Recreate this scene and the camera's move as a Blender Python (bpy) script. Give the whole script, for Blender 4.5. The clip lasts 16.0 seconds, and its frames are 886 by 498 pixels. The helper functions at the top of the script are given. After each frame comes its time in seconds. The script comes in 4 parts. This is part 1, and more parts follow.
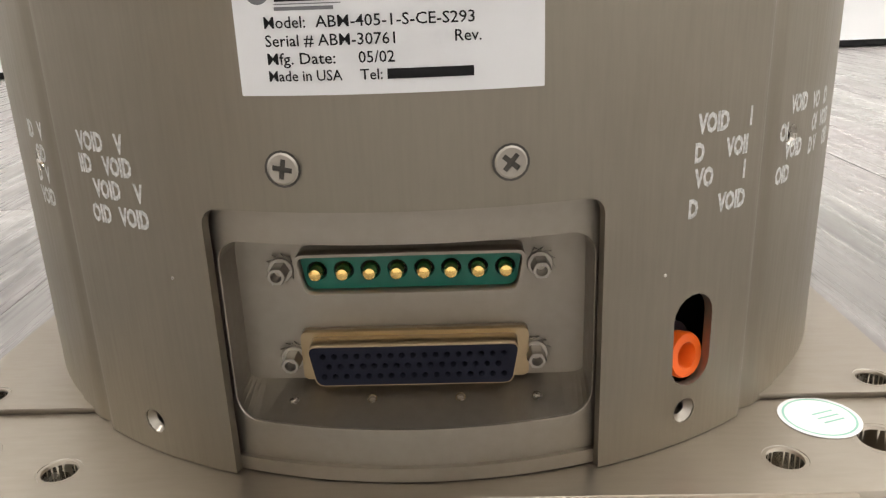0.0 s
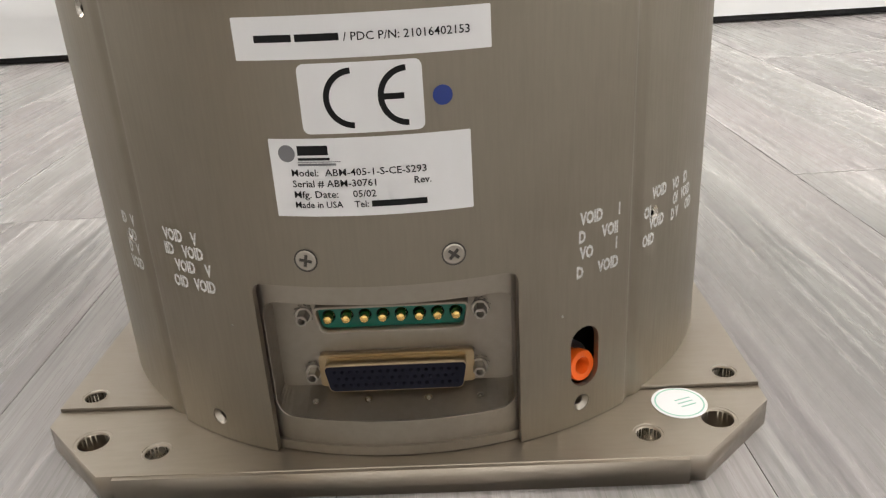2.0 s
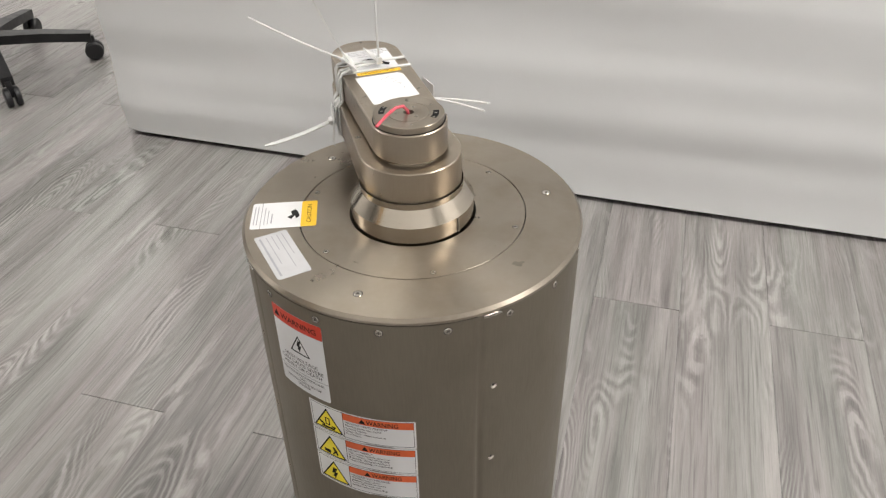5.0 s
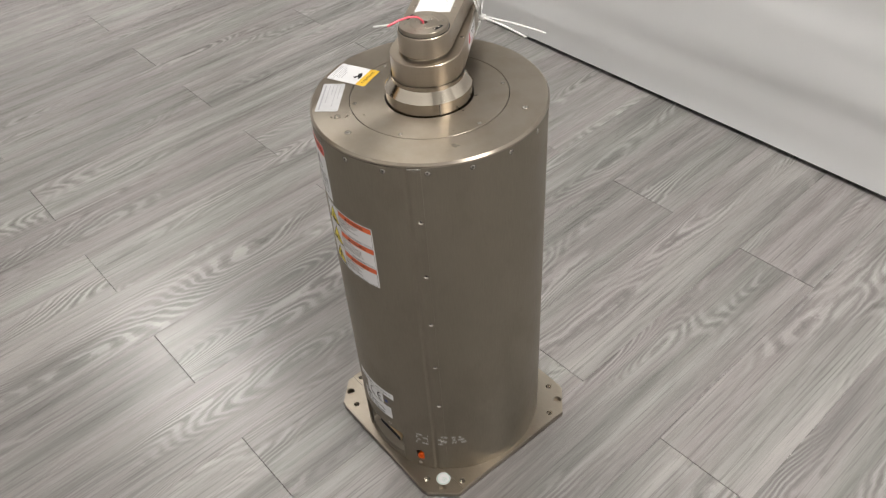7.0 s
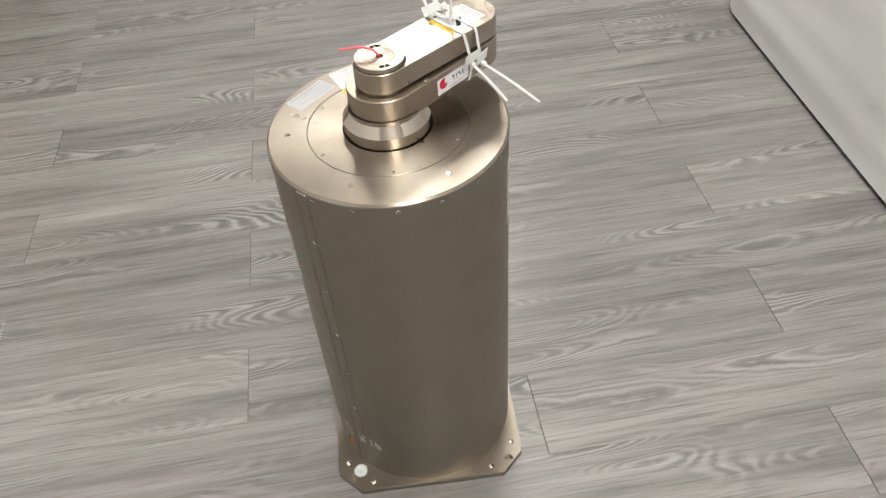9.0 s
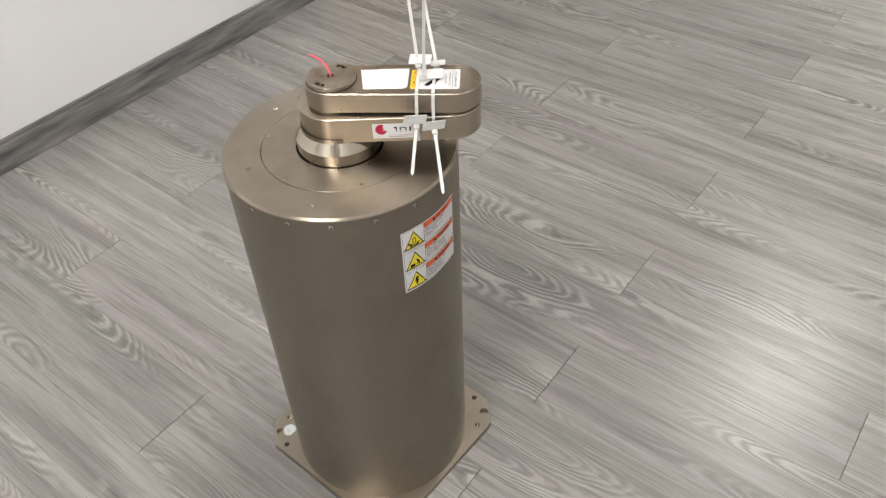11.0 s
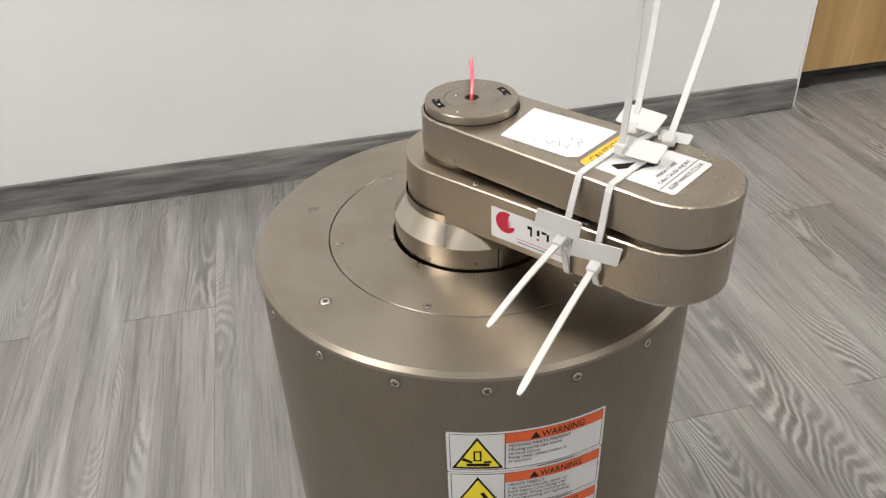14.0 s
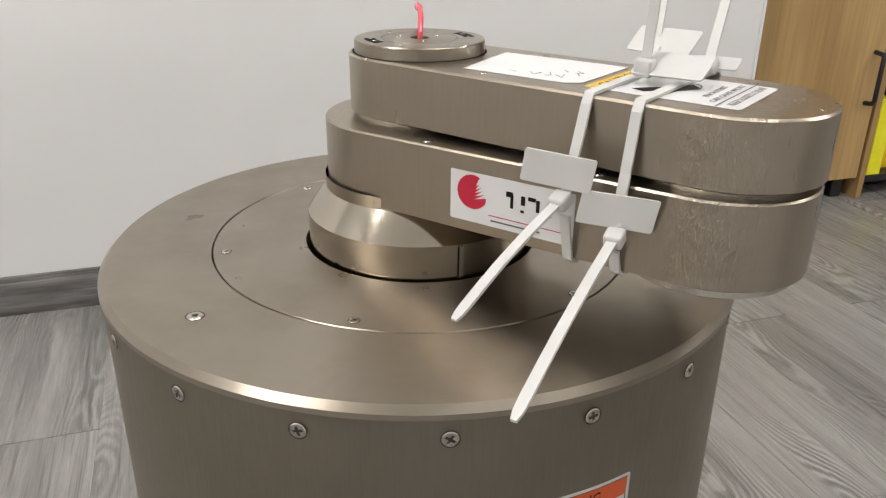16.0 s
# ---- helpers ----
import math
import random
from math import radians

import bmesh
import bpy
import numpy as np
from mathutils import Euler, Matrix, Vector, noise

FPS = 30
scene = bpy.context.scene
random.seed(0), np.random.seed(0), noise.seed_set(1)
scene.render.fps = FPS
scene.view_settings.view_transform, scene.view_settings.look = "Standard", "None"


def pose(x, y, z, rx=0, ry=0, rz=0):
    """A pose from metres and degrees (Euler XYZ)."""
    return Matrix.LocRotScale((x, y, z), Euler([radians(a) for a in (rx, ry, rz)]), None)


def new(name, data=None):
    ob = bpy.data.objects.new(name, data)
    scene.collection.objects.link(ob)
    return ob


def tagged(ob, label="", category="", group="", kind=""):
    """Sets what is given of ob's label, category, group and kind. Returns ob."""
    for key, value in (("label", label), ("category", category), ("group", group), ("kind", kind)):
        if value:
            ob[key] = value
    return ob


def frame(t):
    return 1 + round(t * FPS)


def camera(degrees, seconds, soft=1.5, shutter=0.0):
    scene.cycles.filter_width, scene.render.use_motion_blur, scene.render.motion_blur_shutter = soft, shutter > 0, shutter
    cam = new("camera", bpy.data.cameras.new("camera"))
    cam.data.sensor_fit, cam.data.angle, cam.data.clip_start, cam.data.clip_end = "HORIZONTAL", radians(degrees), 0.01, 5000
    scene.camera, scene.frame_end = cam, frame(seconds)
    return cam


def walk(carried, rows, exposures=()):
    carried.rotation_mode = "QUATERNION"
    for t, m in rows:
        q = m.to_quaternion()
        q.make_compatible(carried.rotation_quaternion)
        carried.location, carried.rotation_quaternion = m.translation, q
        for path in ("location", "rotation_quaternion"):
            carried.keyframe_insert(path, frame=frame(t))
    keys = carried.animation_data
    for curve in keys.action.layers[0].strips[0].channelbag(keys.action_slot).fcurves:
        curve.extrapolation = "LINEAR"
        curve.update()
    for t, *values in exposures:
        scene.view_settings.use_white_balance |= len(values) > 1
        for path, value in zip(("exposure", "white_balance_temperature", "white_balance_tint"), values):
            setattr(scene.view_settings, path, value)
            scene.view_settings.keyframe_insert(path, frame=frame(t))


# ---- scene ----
# camera and walk
cam = camera(58.54, 16.0, soft=1.25)
walk(cam, [
    (0, pose(0.0150, -0.2962, 0.1260, 71.03, 2.13, 1.39)),
    (0.5, pose(0.0202, -0.3034, 0.1250, 70.36, 2.66, 1.56)),
    (1, pose(0.0257, -0.3108, 0.1304, 69.92, 2.92, 1.51)),
    (1.5, pose(0.0279, -0.3377, 0.1511, 69.02, 3.00, 1.24)),
    (2, pose(0.0290, -0.3673, 0.1894, 67.03, 3.18, 0.76)),
    (2.5, pose(0.0025, -0.3835, 0.2718, 64.19, 2.85, -0.07)),
    (2.7, pose(-0.0013, -0.4024, 0.3564, 62.32, 3.21, 0.29)),
    (2.9, pose(0.0026, -0.3976, 0.4385, 60.38, 3.34, 0.72)),
    (3.1, pose(0.0032, -0.4055, 0.5114, 58.99, 3.54, 0.88)),
    (3.3, pose(0.0002, -0.4131, 0.5807, 57.86, 3.09, 1.13)),
    (3.5, pose(0.0032, -0.4183, 0.6347, 56.74, 2.46, 1.80)),
    (4, pose(0.0510, -0.4469, 0.7734, 55.40, 1.18, 5.39)),
    (4.2, pose(0.0677, -0.4586, 0.8171, 55.15, 0.89, 7.14)),
    (5.3, pose(0.2620, -0.5070, 0.9570, 53.00, 1.00, 23.60)),
    (6.3, pose(0.4825, -0.4837, 1.0216, 49.92, 1.65, 40.24)),
    (6.5, pose(0.5248, -0.5037, 1.0313, 48.86, 1.76, 42.67)),
    (7, pose(0.6318, -0.4696, 1.0520, 47.51, 3.20, 50.29)),
    (7.5, pose(0.7543, -0.3607, 1.0718, 47.55, 4.72, 59.25)),
    (8, pose(0.7742, -0.3008, 1.0901, 46.86, 4.11, 65.03)),
    (8.5, pose(0.7337, -0.1589, 1.0821, 44.93, 2.85, 73.42)),
    (9, pose(0.7284, 0.0076, 1.1097, 44.26, 3.19, 83.35)),
    (9.2, pose(0.7487, 0.0788, 1.1188, 44.45, 3.35, 87.02)),
    (10.2, pose(0.6680, 0.4040, 1.1260, 45.10, 2.70, 110.70)),
    (11.3, pose(0.4199, 0.6131, 1.1013, 46.90, 1.58, 135.13)),
    (11.5, pose(0.3738, 0.6210, 1.0928, 47.14, 1.32, 138.40)),
    (12, pose(0.2132, 0.5617, 1.0514, 46.32, 0.95, 147.85)),
    (12.5, pose(0.1202, 0.5369, 1.0259, 45.48, 1.40, 158.76)),
    (13, pose(0.0274, 0.5597, 1.0066, 46.28, 2.47, 167.49)),
    (13.5, pose(0.0444, 0.4876, 0.9536, 49.12, 3.44, 170.64)),
    (14, pose(0.0890, 0.4142, 0.8458, 55.75, 2.13, 169.17)),
    (14.5, pose(0.0923, 0.3351, 0.7550, 61.93, 0.36, 165.26)),
    (15, pose(0.0832, 0.3077, 0.7370, 65.81, -0.23, 163.81)),
    (15.5, pose(0.0786, 0.3091, 0.7317, 66.76, -0.38, 163.54)),
    (16, pose(0.0796, 0.3239, 0.7129, 66.39, -0.51, 164.62)),
], exposures=[(0.0, 0.75), (1.5, 0.62), (2.5, 0.48), (3.5, 0.3), (4.2, 0.0), (7.0, -0.12), (8.5, -0.08), (9.0, -0.04), (12.5, -0.06), (13.5, -0.06), (14.3, -0.2), (15.0, -0.34), (16.0, -0.3)])

# ---- light: a closed room under LED ceiling panels
world = bpy.data.worlds.new("world")
world.use_nodes = True
world.node_tree.nodes["Background"].inputs[0].default_value = (0.75, 0.82, 0.9, 1)
world.node_tree.nodes["Background"].inputs[1].default_value = 0.1
scene.world = world
CEIL = 2.7
PANELS = [(-2.9, 0.3, 23), (-0.7, 0.3, 6), (1.5, 0.3, 42), (1.5, 3.2, 28), (-0.7, 3.2, 31), (-2.9, 3.2, 29)]   # place and watts; glare gives the first, unseen others are added for fill
SCREEN_TURN = 2.4          # the room stands turned by this much against the machine


# ---- materials
def mat(name, color=(0.5, 0.5, 0.5), rough=0.5, metal=0.0):
    m = bpy.data.materials.new(name)
    m.use_nodes = True
    b = m.node_tree.nodes["Principled BSDF"]
    b.inputs["Base Color"].default_value = (*color, 1)
    b.inputs["Roughness"].default_value = rough
    b.inputs["Metallic"].default_value = metal
    return m, m.node_tree, b


def node(t, kind, **values):
    n = t.nodes.new(kind)
    for k, v in values.items():
        n.inputs[k].default_value = v
    return n


def coords(t, scale=(1, 1, 1), which="Object", rotation=(0, 0, 0)):
    c = t.nodes.new("ShaderNodeTexCoord")
    m = t.nodes.new("ShaderNodeMapping")
    m.inputs["Scale"].default_value = scale
    m.inputs["Rotation"].default_value = rotation
    t.links.new(c.outputs[which], m.inputs["Vector"])
    return m.outputs[0]


def noisy(t, vec, scale, detail=4.0, rough=0.55):
    n = node(t, "ShaderNodeTexNoise", Scale=scale, Detail=detail, Roughness=rough)
    t.links.new(vec, n.inputs["Vector"])
    return n.outputs["Fac"]


def ramp(t, fac, stops):
    r = t.nodes.new("ShaderNodeValToRGB")
    e = r.color_ramp.elements
    while len(e) < len(stops):
        e.new(0.5)
    for el, (p, c) in zip(e, stops):
        el.position = p
        el.color = (*c, 1) if len(c) == 3 else c
    t.links.new(fac, r.inputs[0])
    return r.outputs[0]


def remap(t, fac, lo, hi, a=0.0, b=1.0):
    r = t.nodes.new("ShaderNodeMapRange")
    for i, v in zip((1, 2, 3, 4), (a, b, lo, hi)):
        r.inputs[i].default_value = v
    t.links.new(fac, r.inputs[0])
    return r.outputs[0]


def blend(t, fac, a, b, kind="MIX"):
    m = t.nodes.new("ShaderNodeMix")
    m.data_type, m.blend_type = "RGBA", kind
    for sock, v in ((m.inputs[0], fac), (m.inputs[6], a), (m.inputs[7], b)):
        if isinstance(v, (int, float)):
            sock.default_value = v
        elif isinstance(v, tuple):
            sock.default_value = (*v, 1)
        else:
            t.links.new(v, sock)
    return m.outputs[2]


def bump(t, b, height, strength=0.2, distance=0.001):
    n = node(t, "ShaderNodeBump", Strength=strength, Distance=distance)
    t.links.new(height, n.inputs["Height"])
    t.links.new(n.outputs[0], b.inputs["Normal"])


def metal(name, color, rough, streak=(60, 60, 900), stain=0.25, bumpy=0.04, aniso=0.0, grain=0.2):
    """Plated or turned metal: fine grain along one axis, soft handling stains."""
    m, t, b = mat(name, color, rough, 1.0)
    g = noisy(t, coords(t, streak), 1.0, 5)
    s = noisy(t, coords(t, (14, 14, 9)), 1.0, 5, 0.6)
    base = blend(t, remap(t, g, 0.0, grain, 0.3, 0.75), color, tuple(c * 0.8 for c in color))
    base = blend(t, remap(t, s, 0.0, stain, 0.48, 0.75), base, tuple(c * x for c, x in zip(color, (0.72, 0.68, 0.62))))
    t.links.new(base, b.inputs["Base Color"])
    t.links.new(remap(t, blend(t, 0.5, g, s), rough - 0.07, rough + 0.1, 0.3, 0.7), b.inputs["Roughness"])
    bump(t, b, g, bumpy, 0.0004)
    if aniso:
        b.inputs["Anisotropic"].default_value = aniso
        b.inputs["Anisotropic Rotation"].default_value = 0.25      # turning marks run round the axis
        g2 = t.nodes.new("ShaderNodeTangent")
        g2.direction_type, g2.axis = "RADIAL", "Z"
        t.links.new(g2.outputs[0], b.inputs["Tangent"])
    return m


NICKEL = (0.41, 0.357, 0.292)
BODY = metal("satin nickel sheet", (0.260, 0.231, 0.187), 0.48, (900, 900, 60), 0.3, 0.02, 0.0, 0.1)
TURNED = metal("turned nickel", (0.35, 0.308, 0.257), 0.31, (60, 60, 60), 0.6, 0.0, 0.8)


def milled_link():
    """Milled nickel with a chattered, rough patch towards the elbow end."""
    m = metal("milled nickel link", NICKEL, 0.30, (700, 700, 60), 0.2, 0.0)
    t = m.node_tree
    b = [n for n in t.nodes if n.type == "BSDF_PRINCIPLED"][0]
    sep = t.nodes.new("ShaderNodeSeparateXYZ")
    c = t.nodes.new("ShaderNodeTexCoord")
    t.links.new(c.outputs["Object"], sep.inputs[0])
    zone = blend(t, 1.0, remap(t, sep.outputs[0], 0.0, 1.0, 0.124, 0.132), remap(t, sep.outputs[0], 1.0, 0.0, 0.148, 0.155), "MULTIPLY")
    patch = noisy(t, coords(t, (60, 60, 60)), 1.0, 3)
    rough = noisy(t, coords(t, (600, 600, 210)), 1.0, 3, 0.7)
    zone = blend(t, 1.0, zone, remap(t, patch, 0.3, 1.0, 0.4, 0.6), "MULTIPLY")
    bump(t, b, blend(t, 1.0, zone, rough, "MULTIPLY"), 0.8, 0.0014)
    return m


LINK = milled_link()
POLISH = metal("bright turned nickel", (0.56, 0.53, 0.48), 0.16, (60, 60, 900), 0.1, 0.02)
BAY = metal("smooth nickel", (0.32, 0.288, 0.245), 0.46, (300, 300, 300), 0.25, 0.01)
PLATE = metal("plated base", (0.33, 0.291, 0.243), 0.36, (90, 500, 90), 0.3, 0.05)
COLLAR = metal("smooth turned nickel", (0.46, 0.412, 0.348), 0.13, (60, 60, 500), 0.15, 0.02)
POST = metal("dull zinc plating", (0.40, 0.37, 0.325), 0.32, (300, 300, 300), 0.3, 0.03)
STEEL = metal("screw steel", (0.53, 0.50, 0.45), 0.23, (300, 300, 300), 0.3, 0.03)
SMUDGE = metal("dulled nickel", (0.25, 0.222, 0.188), 0.42, (160, 160, 160), 0.4, 0.02)
GOLD = metal("gold contact", (0.85, 0.58, 0.2), 0.25, (300, 300, 300), 0.1, 0.02)
BRASS = metal("yellow chromated shell", (0.42, 0.325, 0.20), 0.34, (300, 300, 300), 0.4, 0.03)


def plain(name, color, rough=0.5, vary=0.12, scale=40.0):
    m, t, b = mat(name, color, rough)
    n = noisy(t, coords(t), scale, 5)
    t.links.new(blend(t, remap(t, n, 0.0, 1.0, 0.35, 0.75), color, tuple(c * (1 - vary) for c in color)), b.inputs["Base Color"])
    t.links.new(remap(t, n, rough - 0.08, rough + 0.08, 0.3, 0.7), b.inputs["Roughness"])
    return m


BLACK = plain("black plastic", (0.012, 0.012, 0.014), 0.45)
# near-black that stands in for shade inside holes, slots and gaps
DARK = plain("dark cavity", (0.008, 0.008, 0.008), 0.8)
# dark colour stands in for the shade in screw recesses and round the heads
RECESS = plain("shaded recess", (0.055, 0.048, 0.04), 0.6, 0.4, 900.0)
NAVY = plain("blue-black insert", (0.006, 0.007, 0.016), 0.65)
GREEN = plain("green insert", (0.0, 0.12, 0.085), 0.4)
ORANGE = plain("orange plastic", (0.85, 0.13, 0.012), 0.35)
GREYTUBE = plain("grey tube", (0.22, 0.22, 0.23), 0.4)
LABEL = plain("white label", (0.68, 0.68, 0.69), 0.38, 0.05)
FADED = plain("greyed label film", (0.47, 0.47, 0.48), 0.34, 0.12)
PAPER = plain("white paper", (0.72, 0.72, 0.73), 0.6, 0.04)
INK = plain("black ink", (0.008, 0.008, 0.009), 0.6)
GREYINK = plain("grey ink", (0.16, 0.16, 0.17), 0.6)
FAINT = plain("faint grey print", (0.33, 0.33, 0.35), 0.6)
RED = plain("warning red", (0.62, 0.045, 0.02), 0.42)
VERMILION = plain("warning orange", (0.72, 0.12, 0.03), 0.42)
CRIMSON = plain("crimson ink", (0.5, 0.01, 0.045), 0.42)
YELLOW = plain("warning yellow", (0.84, 0.69, 0.025), 0.42)
AMBER = plain("caution yellow", (0.82, 0.5, 0.02), 0.42)
BLUE = plain("blue dot", (0.012, 0.035, 0.2), 0.35)
for dull in (NAVY, INK, DARK):
    dull.node_tree.nodes["Principled BSDF"].inputs["Specular IOR Level"].default_value = 0.2
RESIDUE = plain("white film residue", (0.66, 0.65, 0.63), 0.7, 0.6, 1100.0)
SEAL_GREEN = plain("green print", (0.25, 0.5, 0.4), 0.5)


def translucent(name, color, rough, amount):
    m, t, b = mat(name, color, rough)
    b.inputs["Subsurface Weight"].default_value = amount
    b.inputs["Subsurface Radius"].default_value = (0.003, 0.003, 0.003)
    return m


NYLON = translucent("white nylon", (0.63, 0.63, 0.62), 0.42, 0.8)
PINK = translucent("pink tube", (0.75, 0.13, 0.17), 0.22, 0.4)


def floor_material():
    """Grey wood-look vinyl: grain along the plank, cathedral figure, a tone of its own for every plank."""
    m, t, b = mat("grey wood vinyl", (0.3, 0.3, 0.3), 0.38)
    info = t.nodes.new("ShaderNodeObjectInfo")
    c = t.nodes.new("ShaderNodeTexCoord")
    off = t.nodes.new("ShaderNodeVectorMath")
    off.operation = "MULTIPLY_ADD"
    comb = t.nodes.new("ShaderNodeCombineXYZ")
    for i in range(3):
        t.links.new(info.outputs["Random"], comb.inputs[i])
    off.inputs[1].default_value = (7.3, 23.1, 3.7)
    t.links.new(comb.outputs[0], off.inputs[0])
    t.links.new(c.outputs["Object"], off.inputs[2])

    def mapped(sc):
        mp = t.nodes.new("ShaderNodeMapping")
        mp.inputs["Scale"].default_value = sc
        t.links.new(off.outputs[0], mp.inputs["Vector"])
        return mp.outputs[0]
    def math_node(kind, a, b, c=None):
        n = t.nodes.new("ShaderNodeMath")
        n.operation = kind
        for sock, v in zip(n.inputs, (a, b, c)):
            if v is None:
                continue
            if isinstance(v, (int, float)):
                sock.default_value = v
            else:
                t.links.new(v, sock)
        return n.outputs[0]
    fine = noisy(t, mapped((260, 6, 1)), 1.0, 6, 0.65)
    mid = noisy(t, mapped((34, 1.5, 1)), 1.0, 5, 0.6)
    soft = noisy(t, mapped((11, 1.8, 1)), 1.0, 3, 0.5)
    # figure: growth rings cut at a slant, contours of a stretched field with a jittery edge
    field = noisy(t, mapped((8.0, 1.5, 1)), 1.0, 1.5, 0.4)
    field = math_node("MULTIPLY_ADD", noisy(t, mapped((34, 17, 1)), 1.0, 4, 0.6), 0.030, field)
    bands = remap(t, math_node("SINE", math_node("MULTIPLY", field, 270.0), 0.0), 0.0, 1.0, -1.0, 1.0)
    zone = remap(t, noisy(t, mapped((13, 2.2, 1)), 1.0, 2), 0.0, 1.0, 0.50, 0.70)
    tone = blend(t, remap(t, mid, 0.0, 1.0, 0.3, 0.72), (0.165, 0.155, 0.152), (0.43, 0.412, 0.404))
    tone = blend(t, remap(t, soft, 0.0, 0.35, 0.42, 0.68), tone, (0.43, 0.413, 0.405))
    tone = blend(t, remap(t, fine, 0.0, 0.78, 0.42, 0.70), tone, (0.110, 0.102, 0.101))
    mask = blend(t, 1.0, zone, ramp(t, bands, [(0.55, (0, 0, 0)), (0.9, (1, 1, 1))]), "MULTIPLY")
    tone = blend(t, remap(t, mask, 0.0, 0.55), tone, (0.52, 0.505, 0.495))
    dark = blend(t, 1.0, zone, ramp(t, bands, [(0.06, (1, 1, 1)), (0.34, (0, 0, 0))]), "MULTIPLY")
    tone = blend(t, remap(t, dark, 0.0, 0.55), tone, (0.105, 0.099, 0.098))
    cast = blend(t, remap(t, noisy(t, mapped((14, 1.1, 1)), 1.0, 3), 0.0, 1.0, 0.35, 0.65), (1.025, 0.99, 0.995), (0.965, 1.0, 0.965))
    tone = blend(t, 1.0, tone, cast, "MULTIPLY")
    hs = node(t, "ShaderNodeHueSaturation", Saturation=1.0)
    t.links.new(tone, hs.inputs["Color"])
    t.links.new(remap(t, info.outputs["Random"], 0.80, 0.99), hs.inputs["Value"])
    t.links.new(hs.outputs[0], b.inputs["Base Color"])
    t.links.new(remap(t, fine, 0.22, 0.36, 0.3, 0.7), b.inputs["Roughness"])
    bump(t, b, fine, 0.12, 0.0006)
    return m


FLOOR = floor_material()
FLOOR_GAP = plain("dark floor joint", (0.10, 0.097, 0.095), 0.8)


def wall_material(name, color, rough=0.6):
    m, t, b = mat(name, color, rough)
    n = noisy(t, coords(t), 3.0, 4)
    f = noisy(t, coords(t), 220.0, 3)
    t.links.new(blend(t, remap(t, n, 0.0, 0.5, 0.35, 0.7), color, tuple(c * 0.9 for c in color)), b.inputs["Base Color"])
    bump(t, b, f, 0.08, 0.0006)
    return m


WALL = wall_material("white wall paint", (0.74, 0.74, 0.74))
CEILING = wall_material("ceiling paint", (0.8, 0.8, 0.79))
FOAM = wall_material("white foam sheet", (0.71, 0.715, 0.72), 0.5)


def wood(name, a, bcol, rough=0.5, stretch=(9, 9, 0.9), grain=(120, 120, 4)):
    m, t, b = mat(name, a, rough)
    v = coords(t, stretch)
    n = noisy(t, v, 1.0, 4)
    f = noisy(t, coords(t, grain), 1.0, 4)
    col = blend(t, remap(t, n, 0.0, 1.0, 0.35, 0.65), a, bcol)
    t.links.new(blend(t, remap(t, f, 0.0, 0.35, 0.4, 0.7), col, tuple(c * 0.6 for c in bcol)), b.inputs["Base Color"])
    bump(t, b, f, 0.1, 0.0005)
    return m


OAK = wood("oak veneer", (0.53, 0.35, 0.15), (0.34, 0.21, 0.08))
SKIRT = wood("grey wood skirting", (0.25, 0.242, 0.236), (0.075, 0.072, 0.07), 0.45, (5, 30, 38), (9, 160, 240))


def lamp_material():
    m, t, b = mat("lit diffuser", (0.9, 0.9, 0.9), 0.5)
    b.inputs["Emission Color"].default_value = (1.0, 0.97, 0.92, 1)
    b.inputs["Emission Strength"].default_value = 9.0
    return m


LIT = lamp_material()


# ---- mesh helpers
def part(name, bm, material, parent=None, label="", smooth=False, m=None):
    """Links a bmesh as one mesh object, under a thing or a part."""
    me = bpy.data.meshes.new(name)
    bm.normal_update()
    bm.to_mesh(me)
    bm.free()
    me.materials.append(material)
    if smooth:
        me.shade_smooth()
        me.set_sharp_from_angle(angle=radians(32))
    ob = new(name, me)
    if m is not None:
        ob.matrix_basis = m
    if parent is not None:
        ob.parent = parent
    if label:
        ob["label"] = label
    return ob


def share(name, me, parent, m, label=""):
    ob = new(name, me)
    ob.parent = parent
    ob.matrix_basis = m
    if label:
        ob["label"] = label
    return ob


def thing(name, m, label, category, group="", kind=""):
    ob = new(name)
    ob.empty_display_size = 0.05
    ob.matrix_basis = m
    return tagged(ob, label, category, group, kind)


def box(bm, lo, hi, bevel=0.0, seg=2):
    r = bmesh.ops.create_cube(bm, size=1.0)
    vs = r["verts"]
    for v in vs:
        v.co = Vector([lo[i] + (v.co[i] + 0.5) * (hi[i] - lo[i]) for i in range(3)])
    if bevel:
        es = list({e for v in vs for e in v.link_edges})
        bmesh.ops.bevel(bm, geom=es, offset=bevel, segments=seg, affect="EDGES", profile=0.5)
    return bm


def boxed(lo, hi, bevel=0.0, seg=2):
    return box(bmesh.new(), lo, hi, bevel, seg)


def lathe(bm, profile, n=48, m=None):
    """Turns (r, z) pairs round z; r = 0 closes an end."""
    m = m or Matrix()
    rings = []
    for r, z in profile:
        if r <= 1e-9:
            rings.append([bm.verts.new(m @ Vector((0, 0, z)))])
        else:
            rings.append([bm.verts.new(m @ Vector((r * math.cos(2 * math.pi * i / n), r * math.sin(2 * math.pi * i / n), z))) for i in range(n)])
    for a, b in zip(rings, rings[1:]):
        for i in range(n):
            j = (i + 1) % n
            q = [a[i % len(a)], a[j % len(a)], b[j % len(b)], b[i % len(b)]]
            q = list(dict.fromkeys(q))
            if len(q) > 2:
                try:
                    bm.faces.new(q)
                except ValueError:
                    pass
    return bm


